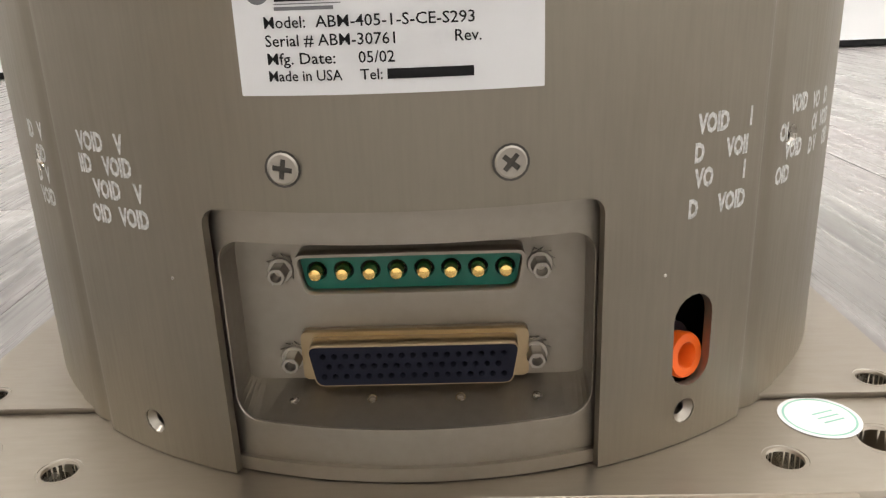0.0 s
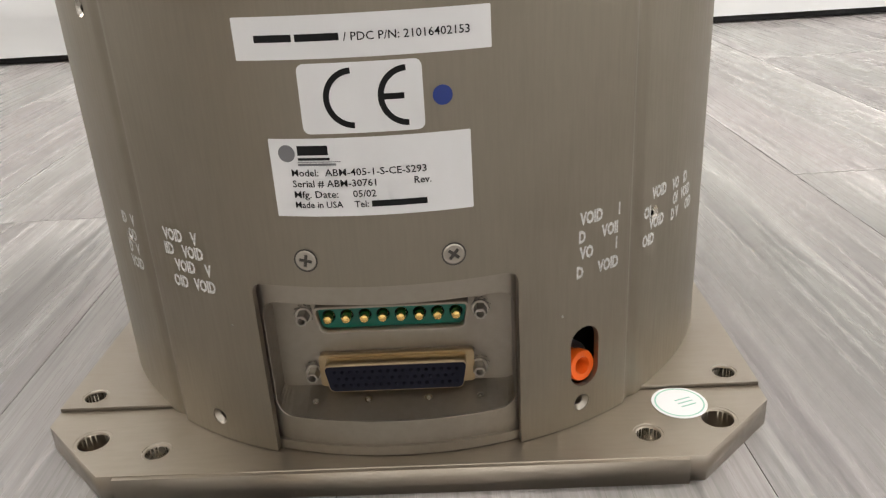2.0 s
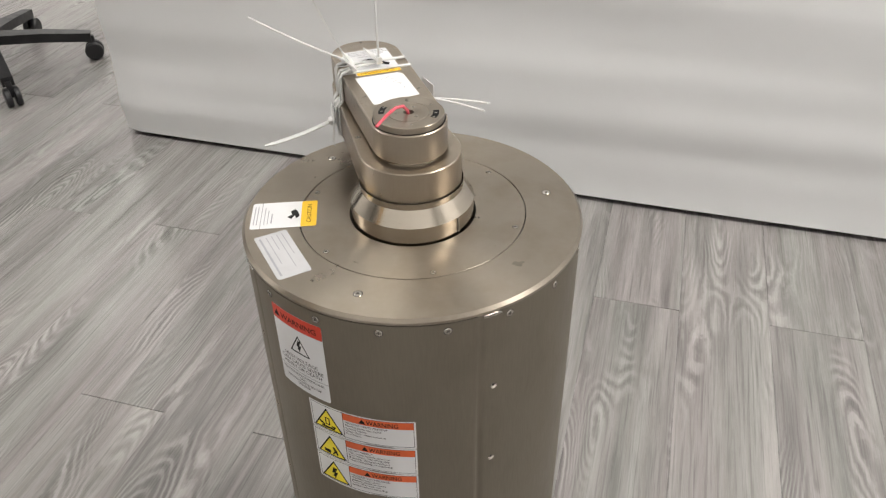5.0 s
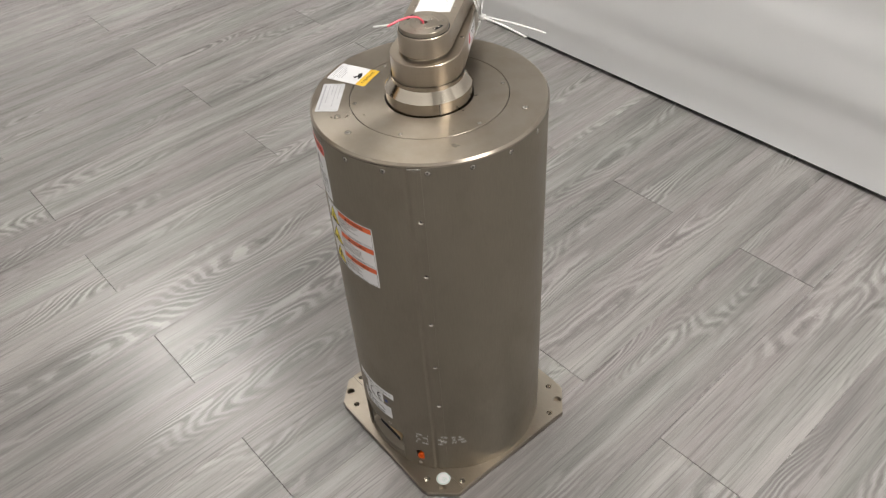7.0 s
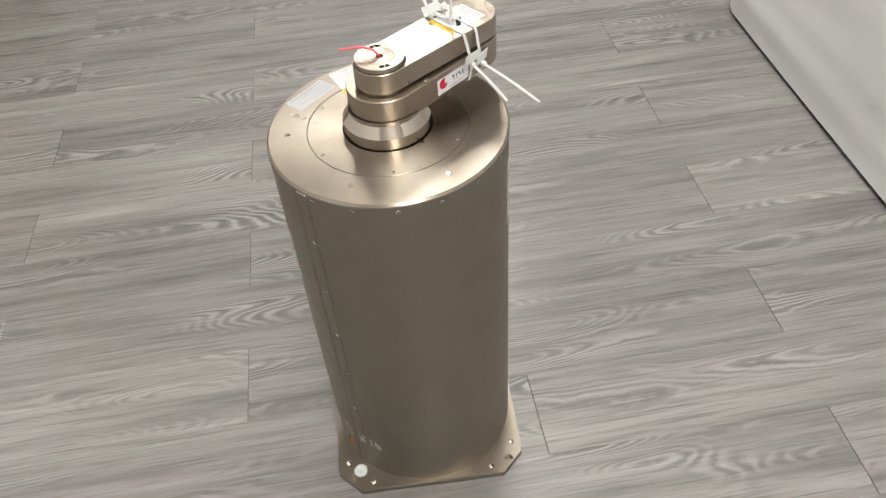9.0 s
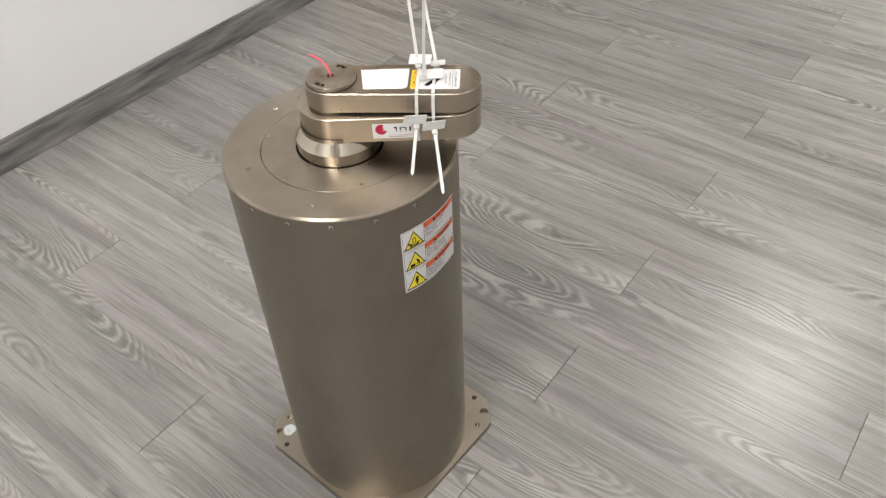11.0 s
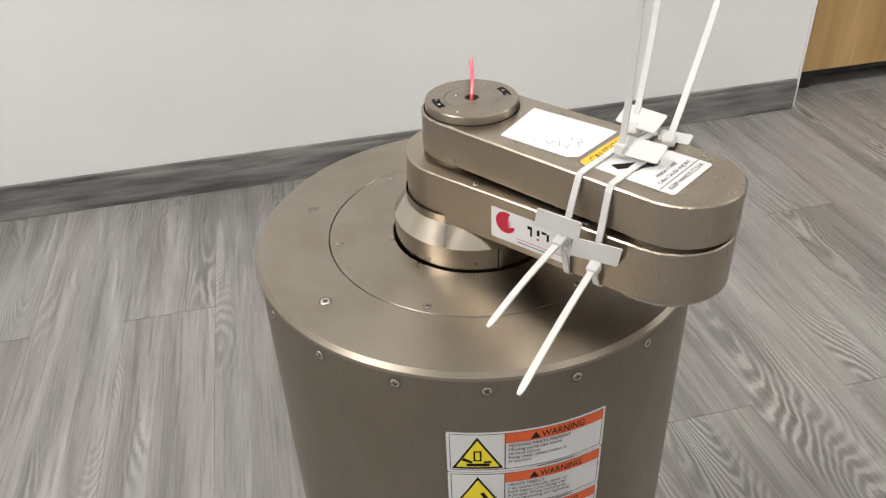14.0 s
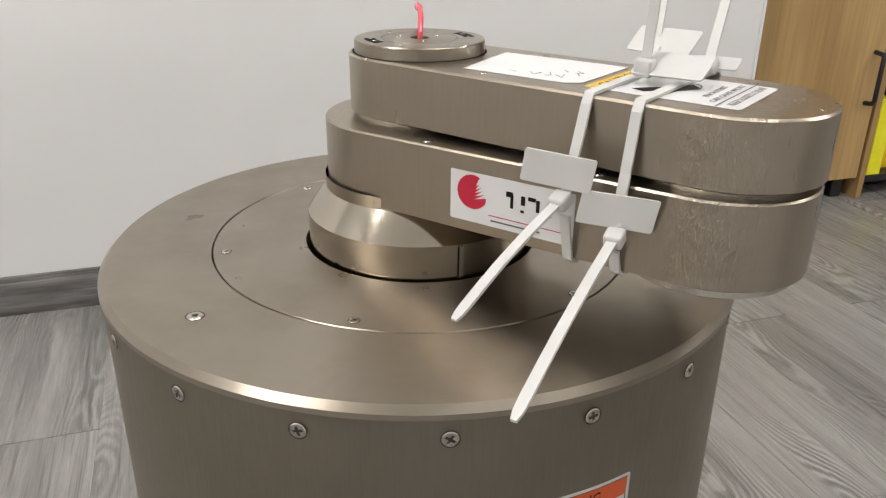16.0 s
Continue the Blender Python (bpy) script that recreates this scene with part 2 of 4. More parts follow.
def tube(bm, points, radius, n=10, taper=1.0):
    pts = [Vector(p) for p in points]
    prev, rings = None, []
    for i, p in enumerate(pts):
        d = (pts[min(i + 1, len(pts) - 1)] - pts[max(i - 1, 0)]).normalized()
        x = prev if prev is not None else d.orthogonal().normalized()
        x = (x - d * x.dot(d)).normalized()
        prev = x
        y = d.cross(x)
        r = radius * (1 + (taper - 1) * i / max(1, len(pts) - 1))
        rings.append([bm.verts.new(p + r * (math.cos(2 * math.pi * k / n) * x + math.sin(2 * math.pi * k / n) * y)) for k in range(n)])
    for a, b in zip(rings, rings[1:]):
        for k in range(n):
            bm.faces.new((a[k], a[(k + 1) % n], b[(k + 1) % n], b[k]))
    bm.faces.new(rings[0][::-1])
    bm.faces.new(rings[-1])
    return bm


def strap(bm, points, width, thick, across):
    """A flat band along points; across gives the direction of its width, one for all or one each."""
    pts = [Vector(p) for p in points]
    rings = []
    for i, p in enumerate(pts):
        d = (pts[min(i + 1, len(pts) - 1)] - pts[max(i - 1, 0)]).normalized()
        w = Vector(across[i] if isinstance(across[0], (tuple, list, Vector)) else across)
        w = (w - d * w.dot(d)).normalized()
        nrm = d.cross(w)
        ww = width[i] if isinstance(width, (list, tuple)) else width
        rings.append([bm.verts.new(p + a * w * ww / 2 + c * nrm * thick / 2) for a, c in ((-1, -1), (1, -1), (1, 1), (-1, 1))])
    for a, b in zip(rings, rings[1:]):
        for k in range(4):
            bm.faces.new((a[k], a[(k + 1) % 4], b[(k + 1) % 4], b[k]))
    bm.faces.new(rings[0][::-1])
    bm.faces.new(rings[-1])
    return bm


def rounded(x0, z0, x1, z1, r, n=5):
    """Outline of a rectangle with rounded corners, counter-clockwise."""
    out = []
    for cx, cz, a0 in ((x1 - r, z1 - r, 0), (x0 + r, z1 - r, 90), (x0 + r, z0 + r, 180), (x1 - r, z0 + r, 270)):
        for i in range(n + 1):
            a = radians(a0 + 90 * i / n)
            out.append((cx + r * math.cos(a), cz + r * math.sin(a)))
    return out


def ring(cx, cz, rx, rz=None, n=24):
    rz = rz or rx
    return [(cx + rx * math.cos(2 * math.pi * i / n), cz + rz * math.sin(2 * math.pi * i / n)) for i in range(n)]


def sheet(outlines, thick):
    """A flat plate in the xy plane (z from 0 to thick) from an outline and the outlines of its holes."""
    cu = bpy.data.curves.new("outline", "CURVE")
    cu.dimensions, cu.fill_mode, cu.extrude = "2D", "BOTH", thick / 2
    for o in outlines:
        s = cu.splines.new("POLY")
        s.points.add(len(o) - 1)
        for p, (x, y) in zip(s.points, o):
            p.co = (x, y, 0, 1)
        s.use_cyclic_u = True
    return curve_bmesh(cu, thick / 2)


def curve_bmesh(cu, lift):
    ob = bpy.data.objects.new("outline", cu)
    scene.collection.objects.link(ob)
    me = bpy.data.meshes.new_from_object(ob.evaluated_get(bpy.context.evaluated_depsgraph_get()))
    bm = bmesh.new()
    bm.from_mesh(me)
    bpy.data.objects.remove(ob)
    bpy.data.meshes.remove(me)
    bpy.data.curves.remove(cu)
    bmesh.ops.remove_doubles(bm, verts=bm.verts, dist=1e-6)
    for v in bm.verts:
        v.co.z += lift
    return bm


def lettering(text, size, width=None, align="LEFT", bold=0.0, thick=0.00004):
    """Words as flat mesh letters in the xy plane, their base line at y = 0."""
    cu = bpy.data.curves.new("words", "FONT")
    cu.body, cu.size, cu.align_x, cu.extrude, cu.offset, cu.resolution_u = text, size, align, thick / 2, bold, 2
    bm = curve_bmesh(cu, thick / 2)
    if width and bm.verts:
        xs = [v.co.x for v in bm.verts]
        k = width / (max(xs) - min(xs))
        for v in bm.verts:
            v.co.x *= k
    return bm


def merge(bm, other, m=None):
    if m is not None:
        bmesh.ops.transform(other, matrix=m, verts=other.verts)
    me = bpy.data.meshes.new("merged")
    other.to_mesh(me)
    other.free()
    bm.from_mesh(me)
    bpy.data.meshes.remove(me)
    return bm


def bend(bm, radius, mid=0.0, step=0.006, dent=None, girth=None):
    """Wraps a flat plate (x along the girth, y up, z outwards) round the z axis; mid: degrees from the front."""
    xs = [v.co.x for v in bm.verts]
    x = math.floor(min(xs) / step) * step + step
    while x < max(xs):
        bmesh.ops.bisect_plane(bm, geom=bm.verts[:] + bm.edges[:] + bm.faces[:], plane_co=(x, 0, 0), plane_no=(1, 0, 0), dist=1e-6)
        x += step
    for v in bm.verts:
        a = radians(mid - 90) + v.co.x / (girth or radius)
        r = radius + v.co.z - (dent(math.degrees(a) + 90) if dent else 0)
        v.co = (r * math.cos(a), r * math.sin(a), v.co.y)
    return bm


# ---- the room
ROOM = pose(0, 0, 0, 0, 0, SCREEN_TURN)


def slab(name, lo, hi, material, label, bevel=0.0):
    ob = part(name, boxed(lo, hi, bevel), material, m=ROOM)
    return tagged(ob, label, name.split("_")[0], kind="structure")


U0, U1, V0, V1 = -4.6, 2.6, -2.1, 4.0
slab("wall_south", (-1.125, -1.45, 0.0), (U1, -1.175, CEIL), WALL, "white painted wall above a grey skirting")
slab("wall_south_recess", (U0, -2.35, 0.0), (-1.125, V0, CEIL), WALL, "white painted wall behind the cabinet")
slab("wall_return", (-1.275, V0, 0.0), (-1.128, -1.45, CEIL), WALL, "white painted end of the wall")
slab("wall_east", (U1, -1.45, 0.0), (U1 + 0.2, V1, CEIL), WALL, "plain white painted wall")
slab("wall_west", (U0 - 0.2, -2.35, 0.0), (U0, V1, CEIL), WALL, "plain white painted wall")
slab("wall_north", (U0, V1, 0.0), (U1, V1 + 0.2, CEIL), WALL, "plain white painted wall")
slab("ceiling", (U0, -2.35, CEIL), (U1, V1, CEIL + 0.15), CEILING, "plain white ceiling with lit panels")
slab("trim", (-1.131, -1.45, 0.0), (-1.122, -1.1725, 2.2), PAPER, "white corner bead on the wall end", 0.002)

bm = boxed((-1.12, -1.1750, 0.0), (U1, -1.1635, 0.066), 0.002)
box(bm, (-1.12, -1.1755, 0.066), (U1, -1.1665, 0.076), 0.0015)
sk = part("baseboard", bm, SKIRT, m=ROOM)
tagged(sk, "grey wood-look skirting board along the white wall", "baseboard", kind="structure")


def ceiling_light(x, y, watts):
    top = thing("ceiling_light", ROOM @ pose(x, y, CEIL - 0.03), "lit white LED panel assumed in the unseen ceiling", "ceiling light", "ceiling panels")
    bm = bmesh.new()
    for lo, hi in (((-0.6, -0.3, 0), (0.6, -0.285, 0.03)), ((-0.6, 0.285, 0), (0.6, 0.3, 0.03)), ((-0.6, -0.285, 0), (-0.585, 0.285, 0.03)), ((0.585, -0.285, 0), (0.6, 0.285, 0.03))):
        box(bm, lo, hi, 0.002)
    part("frame", bm, PAPER, top)
    part("diffuser", boxed((-0.585, -0.285, 0.008), (0.585, 0.285, 0.014)), LIT, top)
    la = bpy.data.lights.new("panel", "AREA")
    la.shape, la.size, la.size_y, la.energy, la.color = "RECTANGLE", 1.16, 0.56, watts, (1.0, 0.955, 0.90)
    ob = new("panel_lamp", la)
    ob.matrix_basis = pose(0, 0, 0.004)
    ob.parent = top


for place in PANELS:
    ceiling_light(*place)


def partition():
    """A long white sheet-covered partition, its face in soft level folds."""
    top = thing("partition", Matrix.Translation((-1.122, 0.925, 0)) @ pose(0, 0, 0, 0, 0, 1.55), "long white partition covered with softly folded foam sheet", "partition")
    L, Hh, D = 3.7, 1.6, 0.32
    bm = bmesh.new()
    nx, nz = 90, 80
    grid = []
    for j in range(nz + 1):
        z = 0.012 + (Hh - 0.012) * j / nz
        row = []
        for i in range(nx + 1):
            x = L * i / nx
            w = noise.noise(Vector((x * 0.9, z * 7.0, 2.0))) * 0.009 + noise.noise(Vector((x * 0.35, z * 17.0, 7.0))) * 0.005
            w += 0.012 * (1 - min(1.0, x / 0.02)) ** 2
            row.append(bm.verts.new((x, w, z)))
        grid.append(row)
    for j in range(nz):
        for i in range(nx):
            bm.faces.new((grid[j][i], grid[j][i + 1], grid[j + 1][i + 1], grid[j + 1][i]))
    back = [[bm.verts.new((x, D, z)) for x in (0, L)] for z in (0.012, Hh)]
    left = [grid[j][0] for j in range(nz + 1)]
    bm.faces.new([back[0][0]] + left + [back[1][0]])
    bm.faces.new([back[1][1]] + [grid[j][nx] for j in range(nz, -1, -1)] + [back[0][1]])
    bm.faces.new([grid[nz][i] for i in range(nx + 1)] + [back[1][1], back[1][0]])
    bm.faces.new([back[0][0], back[1][0], back[1][1], back[0][1]])
    part("cover", bm, FOAM, top, smooth=True)
    # black strip put in as the shade of the gap at the floor
    part("plinth", boxed((0.02, 0.02, 0.0), (L - 0.02, D - 0.02, 0.014)), BLACK, top, "black strip standing in for the shaded gap under the cover")


partition()


def cabinet():
    """Oak-veneered tall cabinet on black feet beside open shelves."""
    top = thing("cabinet", ROOM @ pose(-1.565, -1.24, 0), "tall oak-veneered cabinet with a black bar handle on black feet", "cabinet")
    w, d, h = 0.385, 0.45, 1.8
    bm = boxed((0, -d, 0.055), (w, -0.02, h), 0.002)
    part("body", bm, OAK, top)
    door = part("door", boxed((0.003, -0.0185, 0.058), (w - 0.003, 0.0, h - 0.003), 0.0015), OAK, top)
    bm = bmesh.new()
    tube(bm, [(0.034, 0.001, 0.26), (0.034, 0.026, 0.263), (0.034, 0.03, 0.272), (0.034, 0.03, 0.375), (0.034, 0.026, 0.384), (0.034, 0.001, 0.387)], 0.006, 8)
    part("handle", bm, BLACK, door, "black bar handle", smooth=True)
    part("plinth", boxed((0.0, -d + 0.02, 0.022), (w, -0.045, 0.0545), 0.002), BLACK, top, "black rail under the doors")
    for x in (0.02, w - 0.055):
        for y in (-d + 0.03, -0.06):
            bm = boxed((x, y, 0.0), (x + 0.035, y + 0.035, 0.0545), 0.003)
            part("foot", bm, BLACK, top)
    shelf = thing("open_shelf", ROOM @ pose(-2.53, -1.24, 0), "black open shelf unit filled with boxes and stationery", "shelf")
    for x in (0.0, 0.94):
        part("side_panel", boxed((x, -0.45, 0.0), (x + 0.018, 0.0, 1.8), 0.001), OAK if x else BLACK, shelf)
    part("back_panel", boxed((0.018, -0.45, 0.02), (0.94, -0.44, 1.8)), BLACK, shelf)
    levels = (0.04, 0.30, 0.62, 0.98, 1.36)
    for z in levels:
        part("shelf_board", boxed((0.018, -0.44, z), (0.94, -0.004, z + 0.018), 0.001), BLACK, shelf)

    def carton(name, x, z, w2, h2, material, label, y=-0.03, dd=0.2):
        o = part(name, boxed((0, -dd, 0), (w2, 0, h2), 0.002), material, m=ROOM @ pose(-2.53 + x, -1.24 + y, z))
        tagged(o, label, "box" if "box" in name else name, "shelf contents")
    BLUEBOX, GREYBOX = plain("sky blue card", (0.2, 0.5, 0.7), 0.5), plain("grey plastic", (0.3, 0.3, 0.32), 0.5)
    YEL, BROWN = plain("bright yellow card", (0.85, 0.8, 0.02), 0.5), plain("brown card", (0.25, 0.12, 0.07), 0.6)
    carton("storage_box", 0.70, 0.318, 0.22, 0.075, PAPER, "white paper box lying on the open shelf")
    carton("storage_box", 0.72, 0.393, 0.20, 0.03, BLUEBOX, "flat sky blue box on a white paper box")
    carton("storage_box", 0.71, 0.423, 0.21, 0.10, BROWN, "brown card box on a flat blue box")
    carton("storage_box", 0.40, 0.318, 0.24, 0.16, GREYBOX, "grey plastic box on the open shelf")
    carton("folder", 0.885, 0.058, 0.045, 0.205, YEL, "bright yellow folder standing on the lowest shelf", -0.008, 0.25)
    carton("storage_box", 0.62, 0.058, 0.22, 0.09, AMBER, "orange-yellow box on the lowest shelf", -0.05)
    carton("storage_box", 0.30, 0.058, 0.26, 0.15, GREYBOX, "grey plastic box on the lowest shelf", -0.06)


cabinet()


def office_chair(x, y, turn):
    top = thing("office_chair", pose(x, y, 0, 0, 0, turn), "black swivel office chair on a five-star castor base", "chair", "office chairs")
    bm = bmesh.new()
    lathe(bm, [(0, 0.12), (0.035, 0.12), (0.04, 0.10), (0.04, 0.075), (0, 0.075)], 20)
    part("hub", bm, BLACK, top, smooth=True)
    for k in range(5):
        a = radians(72 * k)
        leg = part("leg", strap(bmesh.new(), [(0.03, 0, 0.095), (0.16, 0, 0.085), (0.285, 0, 0.068)], [0.05, 0.042, 0.03], 0.026, (0, 1, 0)), BLACK, top, m=pose(0, 0, 0, 0, 0, 72 * k))
        bm = bmesh.new()
        for s in (-1, 1):
            lathe(bm, [(0, -0.008), (0.022, -0.008), (0.026, -0.005), (0.026, 0.005), (0.022, 0.008), (0, 0.008)], 16, Matrix.Translation((0.285, 0.012 * s, 0.026)) @ pose(0, 0, 0, 90, 0, 0))
        lathe(bm, [(0, 0.026), (0.008, 0.026), (0.008, 0.07), (0, 0.07)], 10, Matrix.Translation((0.285, 0, 0)))
        part("castor", bm, BLACK, leg, smooth=True)
    bm = bmesh.new()
    lathe(bm, [(0, 0.1), (0.026, 0.1), (0.026, 0.3), (0.014, 0.3), (0.014, 0.44), (0, 0.44)], 16)
    part("gas_lift", bm, BLACK, top, smooth=True)
    part("seat", boxed((-0.24, -0.24, 0.44), (0.24, 0.24, 0.52), 0.035, 4), BLACK, top, smooth=True)
    part("backrest", boxed((-0.22, 0.2, 0.58), (0.22, 0.25, 1.05), 0.03, 4), BLACK, top, smooth=True)
    part("back_bar", strap(bmesh.new(), [(0, 0.1, 0.43), (0, 0.27, 0.45), (0, 0.275, 0.75)], 0.06, 0.012, (1, 0, 0)), BLACK, top)


office_chair(-1.74, 1.14, -36.0)
office_chair(-2.42, 0.78, -130.0)


# ---- the machine: a wafer transfer robot, upright on its base plate
R, H, TP = 0.1371, 0.575, 0.0127
STEP = 0.0010                                          # the rear shell stands a little back from the cover
ROBOT = thing("transfer_robot", Matrix(), "nickel-plated cylindrical wafer robot with a folded arm on a base plate", "robot")


def arc(deg):
    return R * radians(deg)


def dent(deg):
    """The pressed-in flange along both edges of the front cover."""
    a = abs(deg)
    f = min(1.0, max(0.0, (a - 38.6) / 1.3))
    g = min(1.0, max(0.0, (a - 40.2) / 1.8))
    return 0.0016 * f * f * (3 - 2 * f) - 0.0010 * g * g * (3 - 2 * g)


def screw_mesh(name, r, cross=True, depth=0.0012, head=None):
    """A countersunk head with a cross recess (material 0) over a floor coloured dark for shade (material 1)."""
    a, w = r * 0.60, r * 0.16
    plus = [(w, w), (w, a), (-w, a), (-w, w), (-a, w), (-a, -w), (-w, -w), (-w, -a), (w, -a), (w, -w), (a, -w), (a, w)] if cross else [
        (r * 0.42 * math.cos(math.pi * i / 3), r * 0.42 * math.sin(math.pi * i / 3)) for i in range(6)]
    bm = sheet([ring(0, 0, r * 0.86, n=18), plus], 0.0007)
    for v in bm.verts:
        v.co.z -= 0.0003
    lathe(bm, [(r * 0.86, 0.0004), (r, 0.00005), (r * 0.99, -depth)], 18)
    n0 = len(bm.faces)
    lathe(bm, [(0, 0.00008), (r * 0.8, 0.00008)], 18)
    lathe(bm, [(r * 0.98, 0.00012), (r * 1.12, 0.00012)], 18)
    bm.faces.ensure_lookup_table()
    for f in bm.faces[n0:]:
        f.material_index = 1
    me = bpy.data.meshes.new(name)
    bm.normal_update()
    bm.to_mesh(me)
    bm.free()
    me.materials.append(head or STEEL)
    me.materials.append(RECESS)
    me.shade_smooth()
    me.set_sharp_from_angle(angle=radians(30))
    return me


def on_wall(deg, z, r=R, spin=0.0):
    """A pose on the cylinder, its z axis outwards."""
    a = radians(deg - 90)
    return Matrix.Translation((r * math.cos(a), r * math.sin(a), z)) @ pose(0, 0, 0, 0, 0, deg) @ pose(0, 0, 0, 90, 0, 0) @ pose(0, 0, 0, 0, 0, spin)


BIG, MID, SMALL, HEX = screw_mesh("screw", 0.0036, head=POST), screw_mesh("rim_screw", 0.0029), screw_mesh("small_screw", 0.0021), screw_mesh("socket_screw", 0.0032, False)


def sunk_screw():
    """A small screw deep in a bright countersink: cone and head (material 0), dark socket (material 1)."""
    bm = lathe(bmesh.new(), [(0.0031, 0.0), (0.0019, -0.0013), (0.0018, -0.0010), (0.0011, -0.0010)], 16)
    n0 = len(bm.faces)
    lathe(bm, [(0.0011, -0.0010), (0.0010, -0.0016), (0, -0.0016)], 6)
    bm.faces.ensure_lookup_table()
    for f in bm.faces[n0:]:
        f.material_index = 1
    me = bpy.data.meshes.new("flange_screw")
    bm.normal_update()
    bm.to_mesh(me)
    bm.free()
    me.materials.append(STEEL)
    me.materials.append(DARK)
    return me


SUNK = sunk_screw()


def base_plate():
    h, c = 0.1405, 0.1085
    octa = [(h, -c), (h, c), (c, h), (-c, h), (-h, c), (-h, -c), (-c, -h), (c, -h)]
    holes, levels = [], []
    for sx in (-1, 1):
        for sy in (-1, 1):
            holes += [ring(sx * 0.1184, sy * 0.1192, 0.0060), ring(sx * 0.091, sy * 0.1270, 0.0046), ring(sx * 0.1292, sy * 0.0905, 0.0044)]
    bm = sheet([octa] + holes, TP - 0.0018)
    inner = [(h, -0.0985), (h, 0.0985), (-h, 0.0985), (-h, -0.0985)]
    mid = [o for o in holes if abs(sum(y for _, y in o) / len(o)) < 0.0985]
    merge(bm, sheet([inner] + mid, 0.0018), Matrix.Translation((0, 0, TP - 0.00182)))
    for sy in (-1, 1):
        cx = [(c - 0.006, sy * h), (c - 0.006, sy * (h + 0.0016)), (-c + 0.006, sy * (h + 0.0016)), (-c + 0.006, sy * h)]
        merge(bm, sheet([cx], TP - 0.0023))
    p = part("base_plate", bm, PLATE, ROBOT, "square plated base plate with cut corners and bolt holes")
    for o in holes:
        x, y = sum(q[0] for q in o) / len(o), sum(q[1] for q in o) / len(o)
        r = abs(o[0][0] - x)
        bm = bmesh.new()
        z1 = TP if abs(y) < 0.0985 else TP - 0.0018
        lathe(bm, [(r * 1.22, z1 + 0.0001), (r * 1.02, z1 - 0.0009), (r, z1 - 0.001), (r * 0.99, 0.0006), (0, 0.0005)], 20, Matrix.Translation((x, y, 0)))
        part("bolt_hole", bm, STEEL if r < 0.005 else PLATE, p, smooth=True)
    # round seal on the corner
    s = part("seal_sticker", lathe(bmesh.new(), [(0, 0.0), (0.0105, 0.0), (0.0105, 0.00012), (0, 0.00012)], 32), LABEL, p, "round white sticker with pale green print", m=pose(0.107, -0.1085, TP - 0.0017))
    bm = bmesh.new()
    lathe(bm, [(0.0088, 0.00018), (0.0094, 0.00018)], 32)
    for i in range(3):
        box(bm, (-0.001, -0.0032 + 0.0022 * i, 0.00015), (0.0055, -0.0026 + 0.0022 * i, 0.00019))
    o = part("print", bm, SEAL_GREEN, p, m=pose(0.107, -0.1085, TP - 0.0017, 0, 0, 20))


base_plate()


